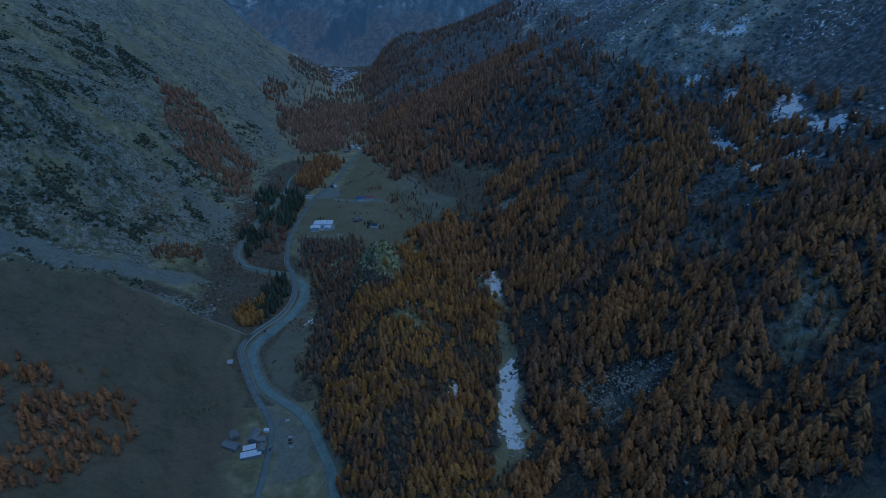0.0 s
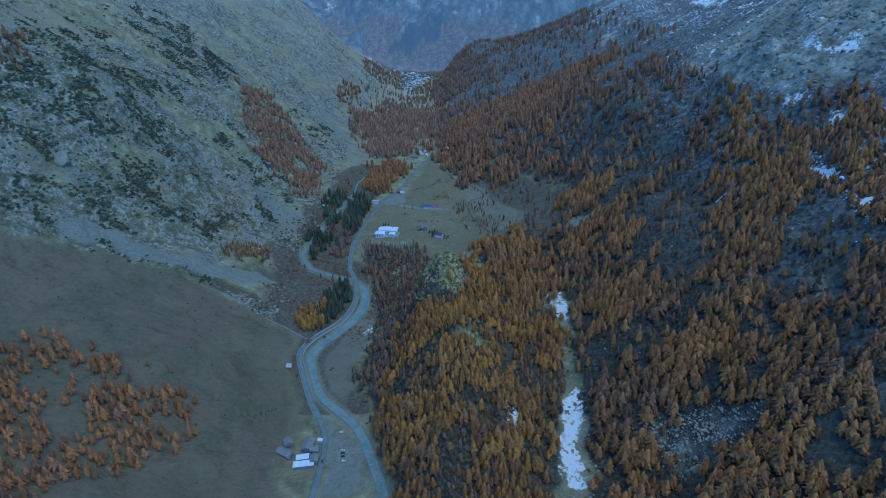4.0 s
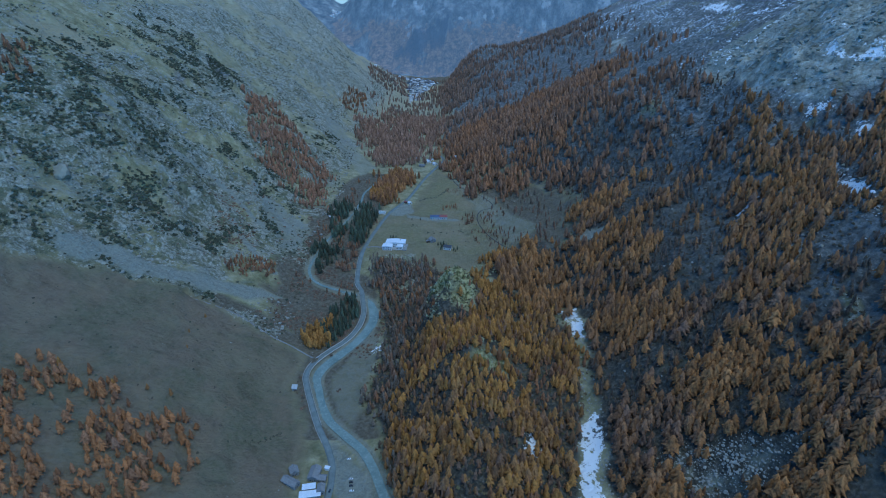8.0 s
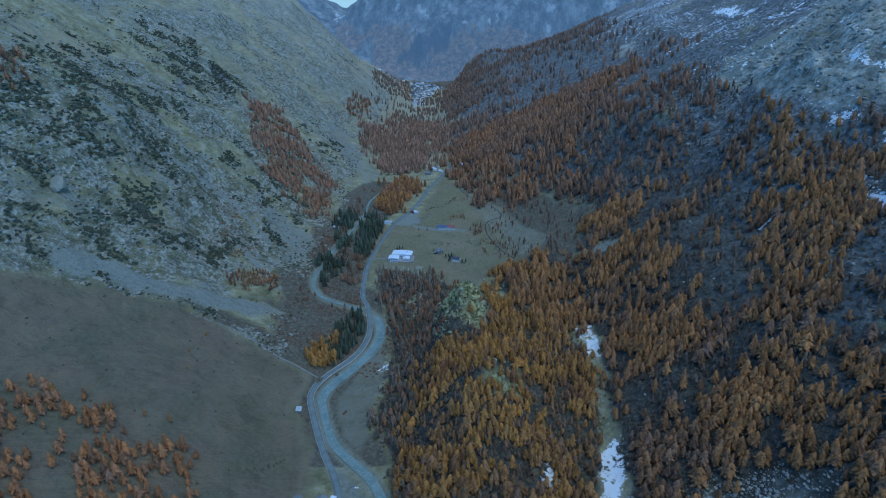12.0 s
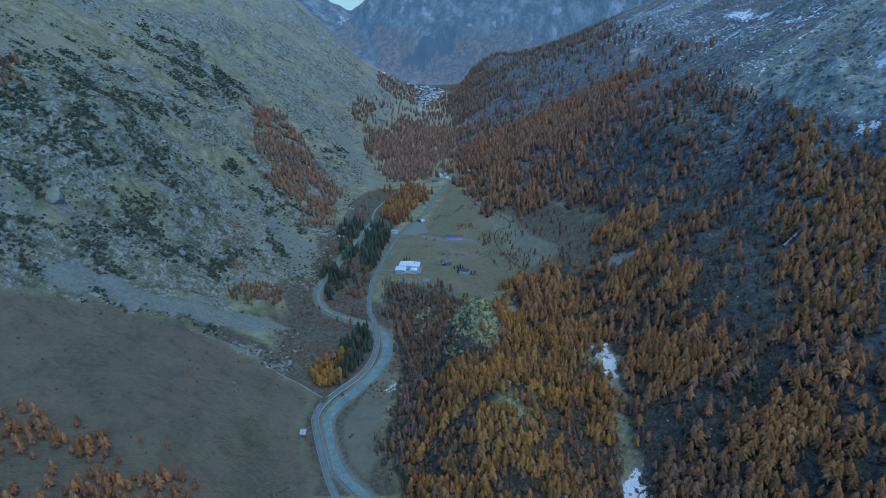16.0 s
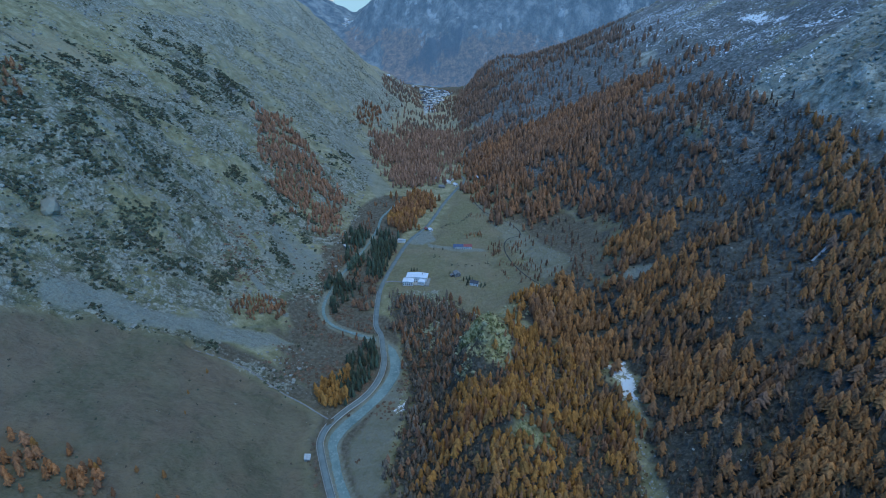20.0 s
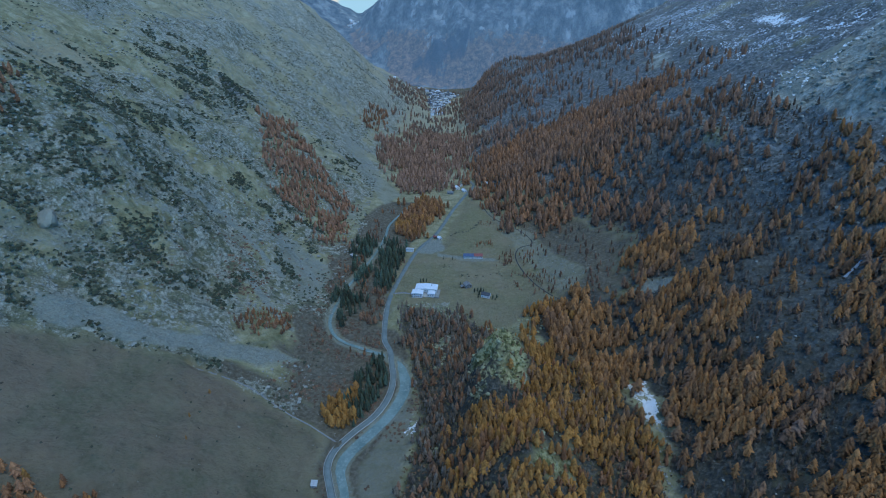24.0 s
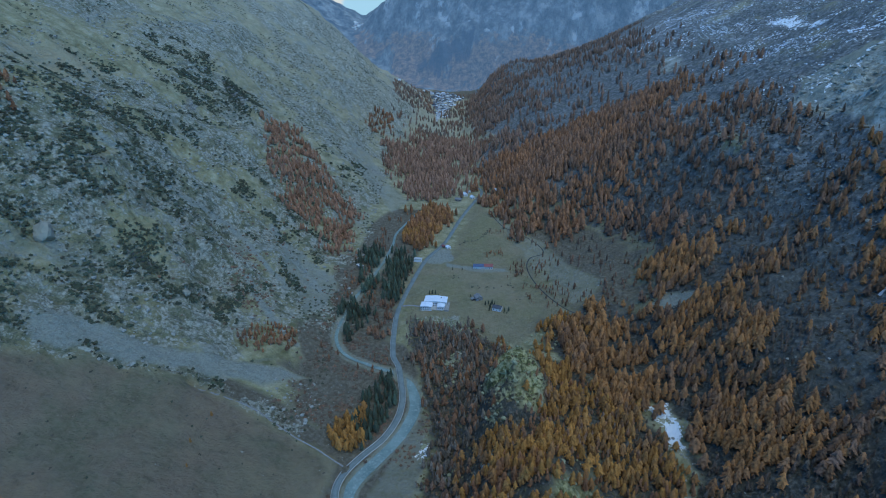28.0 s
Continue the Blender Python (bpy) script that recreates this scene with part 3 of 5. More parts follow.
SNOW_SPOTS = [
    [(70, 464), (86, 477), (86, 457), (73, 442), (67, 446)],
    [(-94, 664), (-89, 668), (-87, 656), (-91, 640), (-96, 642)],
    [(535, 678), (554, 657), (513, 575), (511, 610)],
    [(526, 602), (527, 553), (499, 524), (511, 574)],
    [(435, 560), (440, 549), (422, 522), (422, 535)],
    [(523, 754), (527, 728), (520, 719), (516, 735)],
    [(492, 821), (509, 798), (504, 783), (493, 806)],
    [(467, 702), (471, 690), (468, 677), (463, 621), (455, 615), (455, 649), (464, 680)],
    [(725, 1713), (751, 1667), (713, 1466), (676, 1406), (712, 1551), (717, 1639)],
    [(554, 920), (563, 867), (594, 848), (584, 820), (568, 847), (545, 885)],
    [(433, 555), (436, 536), (451, 532), (471, 534), (481, 555), (462, 558), (445, 569)],
    [(522, 595), (537, 587), (501, 537), (507, 560)],
    [(469, 671), (471, 640), (453, 619), (457, 645)],
]
ROCK_FACE = [(474, 1094), (528, 1179), (593, 1147), (694, 1210), (900, 1142), (700, 796), (505, 796), (486, 835), (482, 906), (481, 989)]
SNOW_FLECKED = [
    [(512, 2061), (613, 2033), (717, 1952), (728, 1800), (612, 1428), (600, 1635), (596, 1890)],
    [(591, 1310), (682, 1266), (700, 1215), (657, 1183), (619, 1231)],
    [(474, 1112), (514, 1171), (577, 1172), (599, 1159), (547, 1122), (514, 1104), (490, 1080)],
    [(653, 1712), (639, 1298), (758, 1467), (714, 1302), (650, 1192), (578, 1183), (565, 1295), (518, 1397)],
    [(748, 2554), (756, 2042), (653, 1712), (547, 1878), (497, 2027)],
    [(488, 880), (525, 884), (530, 808), (492, 800)],
    [(420, 580), (530, 700), (560, 660), (500, 510), (430, 510)],
]
SNOW_LINES = [[(486, 1088), (507, 1092), (530, 1110), (548, 1122), (575, 1142), (604, 1160), (640, 1172)], [(560, 1110), (590, 1150), (640, 1170), (690, 1190)], [(560, 925), (575, 880), (590, 850)], [(640, 1060), (600, 960), (590, 900)]]
CLIFF_LINE = [(427, 722), (411, 678), (393, 643), (380, 607), (372, 574)]
OUTCROP_FAR = [(460, 1756), (535, 1776), (506, 1630), (465, 1653)]
VILLAGE = [(-190, 3523), (-76, 3470), (-10, 3346), (-45, 3122), (-100, 2760), (-125, 2420), (-150, 2757), (-160, 3100)]
APRON = [(95, 895), (60, 1110), (100, 1260), (200, 1150), (255, 1000), (190, 850)]
CLEARING = [(-73, 2184), (14, 2006), (82, 1696), (52, 1730), (-10, 1949)]
ROCK_STRIP = [(482, 1115), (527, 1187), (592, 1181), (629, 1186), (623, 1157), (549, 1103), (496, 1077)]
CLIFF = [(366, 396), (386, 378), (365, 329), (336, 306), (329, 327)]
KNOLL = [(-20, 738), (0, 756), (30, 742), (36, 704), (20, 662), (4, 634), (-22, 640), (-26, 690)]
KNOLL_LOW = [(23, 576), (53, 603), (71, 592), (62, 554), (36, 534), (17, 547)]
PARKING = [(-107, 1076), (-95, 1102), (-70, 1119), (-64, 1068), (-83, 1052), (-107, 1056)]
YARD = [(-74, 1062), (-30, 1046), (22, 1037), (30, 1026), (-19, 1024), (-70, 1044)]
CAR_PARK = [(-140, 510), (-118, 498), (-92, 470), (-76, 440), (-68, 400), (-112, 390), (-112, 425), (-118, 455)]
SHINGLE = [(12, 1269), (36, 1246), (65, 1187), (110, 1129), (136, 1018), (168, 959), (145, 911), (114, 906), (87, 984), (70, 1060), (40, 1166)]
RIVERSIDE = [(-105, 700), (-125, 648), (-146, 610), (-140, 560), (-110, 520), (-95, 560), (-88, 620), (-92, 690)]
LAWN = [(-138, 924), (-109, 915), (-105, 889), (-135, 898)]
FLOOR_GRASS = [(-122, 1056), (-61, 1108), (-15, 1330), (22, 1268), (59, 1113), (95, 895), (46, 840), (-22, 827), (-64, 865), (-118, 890), (-135, 898)]
HEATH = [(90, 300), (116, 363), (146, 500), (174, 640), (190, 740), (190, 850), (255, 1000), (200, 1150), (100, 1260), (30, 1350), (10, 1500), (0, 2000), (10, 2500), (20, 2900), (60, 3600), (2100, 3600), (2100, 1500), (2000, 900), (900, 560), (900, 200), (120, 200)]
RIDGE = [(-119, 898), (-74, 888), (-30, 865), (45, 800), (122, 722), (160, 657), (150, 540), (120, 440), (97, 340), (80, 200), (-10, 200), (-40, 330), (-60, 434), (-85, 525), (-101, 552), (-89, 613), (-84, 658), (-93, 714), (-112, 810)]

# ---- the ground: one sheet, finer where the camera is near ----


def spread(start, end, first, grow, most):
    out, step = [start], first
    while out[-1] < end:
        out.append(out[-1] + step)
        step = min(step * grow, most)
    return np.array(out)


east = spread(560, 2150, 4, 1.05, 30)
XS = np.concatenate([-east[::-1], np.arange(-557, 560, 3.2), east])
YS = np.concatenate([np.arange(-220, 240, 20), np.arange(240, 1180, 3.2), spread(1180, 4780, 4, 1.02, 18)])
MX, MY = np.meshgrid(XS, YS)
MZ = ground(MX, MY)


def sheet_mesh(name, x, y, z):
    ny, nx = x.shape
    k = np.arange(ny * nx).reshape(ny, nx)
    faces = np.stack([k[:-1, :-1], k[:-1, 1:], k[1:, 1:], k[1:, :-1]], -1).reshape(-1, 4)
    return raw_mesh(name, np.stack([x, y, z], -1).reshape(-1, 3), faces)


def raw_mesh(name, verts, faces, smooth=True):
    me = bpy.data.meshes.new(name)
    n, k = faces.shape
    me.vertices.add(len(verts))
    me.vertices.foreach_set("co", np.ascontiguousarray(verts, np.float32).ravel())
    me.loops.add(n * k)
    me.loops.foreach_set("vertex_index", np.ascontiguousarray(faces, np.int32).ravel())
    me.polygons.add(n)
    me.polygons.foreach_set("loop_start", np.arange(n, dtype=np.int32) * k)
    me.polygons.foreach_set("loop_total", np.full(n, k, np.int32))
    me.polygons.foreach_set("use_smooth", np.full(n, smooth))
    me.update()
    return me


def point_colour(me, name, rgba):
    layer = me.attributes.new(name, "FLOAT_COLOR", "POINT")
    layer.data.foreach_set("color", np.ascontiguousarray(rgba, np.float32).ravel())


def ground_cover(x, y, z):
    """Shares of scree, rock, heath and snow, and of meadow grass, at each place."""
    slope = np.clip(on_grid(STEEP, x, y), 0, 1)
    patchy = fbm(x, y, 40, 4)
    left = np.clip((-190 - x) / 40, 0, 1)
    rock = left * np.clip(0.05 + slope * 0.75 + 0.6 * fbm(x + 500, y, 55, 4) + 0.5 * fbm(x, y + 300, 170, 2) * np.clip((y - 1000) / 500, 0, 1), 0, 1) * (1 - region(x, y, MEADOW, 8))
    rock = rock * (1 - 0.75 * region(x, y, OLIVE, 30, 30))
    far = np.clip((y - 2700) / 500, 0, 1)
    rock = np.maximum(rock, far * slope * np.clip(0.6 + patchy, 0, 1) * (x < -100))
    for poly, amount in ((CLIFF, 0.8), *((p, 0.85) for p in SLOPE_CRAGS), (KNOLL, 0.9), (KNOLL_LOW, 0.8), (PALE_ROCK, 0.9), *((p, 0.9) for p in FLANK_ROCKS)):
        rock = np.maximum(rock, amount * region(x, y, poly, 8) * np.clip(0.75 + 0.7 * patchy, 0, 1))
    scree = left * np.clip(fbm((x + y) * 0.35 + 90, (x - y) * 1.6, 60, 3) * 2 - 1.0, 0, 0.42) * (1 - region(x, y, MEADOW, 8))
    for poly, amount in ((SCREE, 0.82), (SCREE_GULLY, 0.62), (SCREE_FAR, 0.5), (TALUS, 0.8), (ROCK_STRIP, 0.7), (PARKING, 1.0), (YARD, 0.8), (CAR_PARK, 0.75), (SHINGLE, 0.4), (GULLY, 0.2)):
        scree = np.maximum(scree, amount * region(x, y, poly, 4, 5))
    for line, half in ((STREAK_HIGH, 3.5), (STREAK_LOW, 6), (STREAK_NEAR, 4)):
        d = nearest_on(np.column_stack([smooth_line(line), smooth_line(line)[:, 0]]), x.ravel(), y.ravel())[0].reshape(x.shape)
        scree = np.maximum(scree, 0.9 * np.clip((half + 3 - d) / 3, 0, 1))
    scree = np.maximum(scree, 0.5 * region(x, y, BOULDERS, 12, 16) * np.clip(0.8 + 0.9 * fbm(x, y, 16, 3), 0, 1))
    scree = np.maximum(scree, 0.4 * region(x, y, RIVERSIDE, 5, 4))
    bank = nearest_on(RIVER[::2], x.ravel(), y.ravel())[0].reshape(x.shape)
    scree = np.maximum(scree, 0.6 * np.clip((11.5 - bank) / 3, 0, 1) * (y < 790))
    scree = np.maximum(scree, 0.5 * np.clip((10.5 - bank) / 3, 0, 1) * (y < 1100))
    heath = region(x, y, HEATH, 14, 15) * np.clip(0.92 + 0.25 * patchy - 0.25 * np.clip((z - 280) / 150, 0, 1), 0, 1)
    heath = np.maximum(heath, 0.75 * region(x, y, RIDGE, 10, 8))
    heath = np.maximum(heath, 0.85 * region(x, y, [(60, 870), (119, 890), (164, 900), (215, 840), (230, 740), (185, 680), (129, 720), (80, 756)], 12, 10))
    for poly in PINE_PATCHES:
        heath = np.maximum(heath, 0.62 * region(x, y, poly, 12, 12))
    heath = heath * (1 - 0.9 * region(x, y, CLEARING, 14, 12))
    heath = heath * (1 - np.clip(rock * 1.2, 0, 1) * (x > 0)) * (1 - scree)
    snow = np.maximum(region(x, y, SNOW_LOW, 3, 5), region(x, y, SNOW_MID, 3, 5)) * np.clip(1.3 + 0.9 * fbm(x, y, 9, 3), 0.4, 1.5)
    for poly in SNOW_SPOTS:
        snow = np.maximum(snow, region(x, y, poly, 5, 9) * np.clip(1.25 + 1.1 * fbm(x, y, 14, 3), 0, 1.4))
    high = np.clip((z - 255) / 110, 0, 1) * (x > 300) * np.clip((y - 450) / 300, 0, 1)
    snow = np.maximum(snow, 0.24 * high * np.clip(0.55 + 0.9 * fbm(x, y, 120, 3), 0, 1) * (1 - 0.75 * region(x, y, ROCK_FACE, 10)))
    for poly in SNOW_FLECKED:
        snow = np.maximum(snow, 0.34 * region(x, y, poly, 20, 16) * np.clip(0.7 + 1.1 * fbm(x, y, 30, 3), 0, 1))
    for line in SNOW_LINES:
        bow = smooth_line(line)
        d = nearest_on(np.column_stack([bow, bow[:, 0]]), x.ravel(), y.ravel())[0].reshape(x.shape)
        snow = np.maximum(snow, 0.62 * np.clip((5 - d) / 3, 0, 1) * np.clip(0.8 + 1.2 * fbm(x, y, 12, 2), 0, 1))
    face = np.maximum(region(x, y, ROCK_FACE, 14, 12) * np.clip(0.85 + 0.5 * patchy, 0, 1), 0.8 * region(x, y, OUTCROP_FAR, 14, 12))
    ledge = smooth_line(CLIFF_LINE)
    d = nearest_on(np.column_stack([ledge, ledge[:, 0]]), x.ravel(), y.ravel())[0].reshape(x.shape)
    face = np.maximum(face, 0.85 * np.clip((9 - d) / 5, 0, 1))
    face = np.maximum(face, 0.35 * high * np.clip((fbm(x + 70, y, 75, 4) - 0.05) * 3, 0, 1))
    grass = np.maximum(region(x, y, MEADOW, 10), region(x, y, FLOOR_GRASS, 8))
    lawn = np.maximum(region(x, y, LAWN, 3, 2), 0.6 * region(x, y, FLOOR_GRASS, 20, 14))
    litter = np.maximum(np.maximum(0.9 * region(x, y, LITTER, 16, 14), 0.8 * region(x, y, APRON, 20, 16)), 0.7 * region(x, y, SHINGLE, 14, 10))
    litter = np.maximum(litter, 0.95 * np.clip((y - 3150) / 250, 0, 1) * (x > -420) * np.clip(0.9 + 0.5 * patchy, 0, 1))
    path = nearest_on(TRACK[::2], x.ravel(), y.ravel())[0].reshape(x.shape)
    litter = np.maximum(litter, 0.95 * np.clip((58 - bank) / 12, 0, 1) * (y > 505) * (y < 1290) * (1 - region(x, y, FLOOR_GRASS, 6)))
    litter = np.maximum(litter, 0.85 * np.clip((34 - path) / 10, 0, 1) * (1 - region(x, y, MEADOW, 6)))
    litter = litter * (1 - scree) * (1 - region(x, y, RIDGE, 8)) * (1 - region(x, y, MEADOW, 6))
    lichen = np.maximum(region(x, y, KNOLL, 8), region(x, y, KNOLL_LOW, 8))
    third = np.stack([litter, lichen, region(x, y, SHELF, 10, 10), face], -1)
    # blue holds distance, for painted haze; alpha holds height and distance
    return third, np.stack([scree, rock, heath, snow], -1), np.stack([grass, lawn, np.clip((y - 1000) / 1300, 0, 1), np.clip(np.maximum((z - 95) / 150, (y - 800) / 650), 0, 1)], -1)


BREAK = int(np.searchsorted(YS, 3560))
near_rows, far_rows = slice(0, BREAK + 1), slice(BREAK, None)
LITTERS, COVER, COVER_B = ground_cover(MX[near_rows], MY[near_rows], MZ[near_rows])
ground_mesh = sheet_mesh("ground", MX[near_rows], MY[near_rows], MZ[near_rows])
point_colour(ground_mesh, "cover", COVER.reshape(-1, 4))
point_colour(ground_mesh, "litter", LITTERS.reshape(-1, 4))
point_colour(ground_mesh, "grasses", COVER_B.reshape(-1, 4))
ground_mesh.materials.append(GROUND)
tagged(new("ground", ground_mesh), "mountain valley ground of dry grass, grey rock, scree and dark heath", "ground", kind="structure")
far_mesh = sheet_mesh("backdrop", MX[far_rows], MY[far_rows], MZ[far_rows])
fx, fy, fz = MX[far_rows], MY[far_rows], MZ[far_rows]
wooded = np.clip((330 - fz) / 150, 0, 1) * np.clip(0.72 + 0.8 * fbm(fx, fy, 130, 3), 0, 1)
stony = np.clip(-0.12 + 0.9 * fbm(fx + 300, fz * 0.7, 70, 4), 0, 0.6) * np.clip((fz - 60) / 120, 0, 1)
for cx, cy, wide in ((130, 3765, 42), (490, 3640, 34), (655, 3640, 30), (660, 3700, 40), (40, 3860, 26), (300, 3730, 30)):
    stony = np.maximum(stony, 0.85 * hump(fx + 18 * fbm(fx, fz, 40, 3), fy, cx, cy, wide, 26))
DARK_WOOD = [(-300, 3760), (-136, 3815), (36, 3790), (137, 3740), (20, 3706), (-100, 3688), (-238, 3710)]
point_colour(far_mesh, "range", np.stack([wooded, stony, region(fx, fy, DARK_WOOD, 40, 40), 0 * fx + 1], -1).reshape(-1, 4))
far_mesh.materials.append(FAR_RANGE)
tagged(new("backdrop", far_mesh), "distant mountain ranges beyond the village, blue haze put into their colour", "mountains", kind="structure")
sky_x, sky_z = np.meshgrid(np.linspace(-2600, 2600, 3), np.linspace(150, 1300, 3))
sky_mesh = sheet_mesh("backdrop_sky", sky_x, 0 * sky_x + 4840, sky_z)
sky_mesh.materials.append(FAR_SKY)
tagged(new("backdrop_sky", sky_mesh), "pale evening sky with a pink cloud over the ranges", "sky", kind="structure")

# ---- road, river, brook and tracks ----


def ribbon(line, half, lift, sides=0.0, columns=4, upper=None):
    """A strip along a line, with skirts that reach down into the ground."""
    p, z = line[:, :2], line[:, 2] + lift
    way = np.gradient(p, axis=0)
    way /= np.linalg.norm(way, axis=1)[:, None]
    across = np.stack([way[:, 1], -way[:, 0]], 1)
    offs = np.concatenate([[-half], np.linspace(-half, half, columns), [half]])
    drop = np.array([sides] + [0.0] * columns + [sides])
    wide = np.ones((len(p), 1)) * offs
    if upper:
        wide = wide * np.interp(p[:, 1:], (400, 520, 610, 740, 800), (0.62, 0.62, 0.8, 0.85, upper))
    if sides == 0:
        wide = wide * (1 + 0.07 * fbm(p[:, :1] * 1.0 + np.sign(offs) * 40, p[:, 1:] * 1.0, 22, 3))
    x, y = p[:, :1] + across[:, :1] * wide, p[:, 1:] + across[:, 1:] * wide
    return x, y, z[:, None] - drop[None, :] + 0 * x


def strip_object(name, line, half, lift, sides, material, label, category, kind="structure", upper=None):
    me = sheet_mesh(name, *ribbon(line, half, lift, sides, 4, upper))
    me.materials.append(material)
    return tagged(new(name, me), label, category, kind=kind)


strip_object("road", ROAD, 3.5, 0.22, 0.5, ASPHALT, "pale worn asphalt valley road", "road")
strip_object("river", RIVER, 7.6, -0.55, 0.0, WATER, "shallow milky mountain river over gravel", "river", upper=0.30)
strip_object("brook", BROOK, 0.9, -0.55, 0.0, BROOK_WATER, "narrow dark meandering brook", "brook")
strip_object("track", TRACK, 0.7, 0.45, 1.2, GRAVEL, "pale footpath along the foot of the slope", "path")
strip_object("waterfall", graded(FALL, 3.0, 1), 1.3, 0.9, 0.0, FOAM, "thin white waterfall on the dark slope", "waterfall")
strip_object("driveway", DRIVE, 1.8, 0.2, 0.4, GRAVEL, "short gravel driveway", "driveway")

# ---- trees ----


def larch_shape(rng, tiers, round_about, leafy=1.0, slim=0.2):
    """A conifer of height one: verts, triangles and where the crown's begin. The trunk comes first, then
    drooping whorls of branches, each a ragged skirt with long and short sprays."""
    v, f = [], []
    for k in range(4):
        a = k * math.pi / 2
        v += [(0.016 * math.cos(a), 0.016 * math.sin(a), -0.03), (0.005 * math.cos(a), 0.005 * math.sin(a), 0.93)]
    for k in range(4):
        a, b = 2 * k, 2 * ((k + 1) % 4)
        f += [(a, b, b + 1), (a, b + 1, a + 1)]
    trunk = len(f)
    lop = 0.8 + 0.4 * rng.rand(round_about)
    for k in range(tiers):
        u = k / tiers
        reach = slim * (1 - u) ** 0.66 * (0.62 + 0.38 * min(1, u * 3.5)) + 0.012
        low = 0.08 + 0.86 * u
        top = min(1.0, low + 1.9 / tiers + 0.03)
        n, turn = len(v), rng.rand() * 6.28
        lean = 0.06 * reach * rng.randn(2)
        v.append((lean[0], lean[1], top))
        for j in range(round_about):
            a = turn + 2 * math.pi * (j + 0.5 * rng.rand()) / round_about
            bare = rng.rand() > leafy
            r = reach * lop[(j + k) % round_about] * ((0.85 + 0.4 * rng.rand()) if j % 2 else (0.50 + 0.25 * rng.rand())) * (0.35 if bare else 1)
            z = low + (-0.2 if j % 2 else 0.35) / tiers + 0.25 * (rng.rand() - 0.5) / tiers
            v.append((r * math.cos(a), r * math.sin(a), max(0.03, z)))
        f += [(n, n + 1 + j, n + 1 + (j + 1) % round_about) for j in range(round_about)]
    return np.array(v), np.array(f), trunk


def shrub_shape(rng, tufts=7):
    v, f = [], []
    for k in range(tufts):
        a, r = rng.rand() * 6.28, 0.42 * math.sqrt(rng.rand())
        c = np.array([r * math.cos(a), r * math.sin(a), 0.18 + 0.25 * rng.rand() - 0.3 * r])
        w, h = 0.2 + 0.14 * rng.rand(), 0.25 + 0.2 * rng.rand()
        n = len(v)
        turn = rng.rand() * 6.28
        for j in range(4):
            b = turn + j * math.pi / 2
            v.append(c + [w * math.cos(b), w * math.sin(b), -0.12 - 0.1 * rng.rand()])
        v.append(c + [0.06 * rng.randn(), 0.06 * rng.randn(), h])
        f += [(n + j, n + (j + 1) % 4, n + 4) for j in range(4)]
    return np.array(v), np.array(f), 0


def merged(name, shapes, places, heights, widths, tints, material, rng, label, category, lean=0.04, bark=True, smooth=True):
    """Many plants in one mesh: real geometry, each turned and sized by chance."""
    V, F, L, M, n = [], [], [], [], 0
    pick = rng.randint(len(shapes), size=len(places))
    turn = rng.rand(len(places)) * 6.28
    for s, (v, f, trunk) in enumerate(shapes):
        who = np.flatnonzero(pick == s)
        if not len(who):
            continue
        c, d = np.cos(turn[who])[:, None], np.sin(turn[who])[:, None]
        h, w = heights[who][:, None], widths[who][:, None]
        x, y = (v[:, 0] * c - v[:, 1] * d) * w, (v[:, 0] * d + v[:, 1] * c) * w
        tilt = rng.randn(len(who), 2) * lean
        z = v[:, 2][None, :] * h
        x, y = x + tilt[:, :1] * z, y + tilt[:, 1:] * z
        co = np.stack([x + places[who, :1], y + places[who, 1:2], z + places[who, 2:3]], -1)
        V.append(co.reshape(-1, 3))
        F.append((f[None] + (np.arange(len(who)) * len(v))[:, None, None] + n).reshape(-1, 3))
        L.append(np.repeat(tints[who], len(v), 0))
        M.append(np.tile(np.arange(len(f)) < trunk, len(who)))
        n += len(who) * len(v)
    me = raw_mesh(name, np.vstack(V), np.vstack(F), smooth=smooth)
    tint = np.vstack(L)
    point_colour(me, "leaf", np.column_stack([tint, np.ones(len(tint))]))
    me.materials.append(material)
    if bark:
        me.materials.append(BARK)
        me.polygons.foreach_set("material_index", np.concatenate(M).astype(np.int32))
    return tagged(new(name, me), label, category, kind="stuff")


def scatter(box, gap, chance, rng, jitter=0.48):
    """Places on a jittered grid, kept by the chance that a function of (x, y) gives."""
    gx, gy = np.meshgrid(np.arange(box[0], box[2], gap), np.arange(box[1], box[3], gap))
    x = (gx + (rng.rand(*gx.shape) - 0.5) * 2 * jitter * gap).ravel()
    y = (gy + (rng.rand(*gy.shape) - 0.5) * 2 * jitter * gap).ravel()
    keep = rng.rand(len(x)) < chance(x, y)
    return x[keep], y[keep]


rng = np.random.RandomState(11)
MID_LARCH = [larch_shape(rng, 7, 10, 0.95, 0.20 + 0.02 * (k % 4)) for k in range(8)]
BARE_LARCH = [larch_shape(rng, 6, 8, 0.75, 0.20) for _ in range(5)]
LEAN_LARCH = [larch_shape(rng, 6, 8, 0.97, 0.22) for _ in range(6)]
FAR_LARCH = [larch_shape(rng, 4, 6, 1.0, 0.24) for _ in range(4)]
FIR = [larch_shape(rng, 8, 10, 1.0, 0.19) for _ in range(4)]
SHRUBS = [shrub_shape(rng) for _ in range(4)]

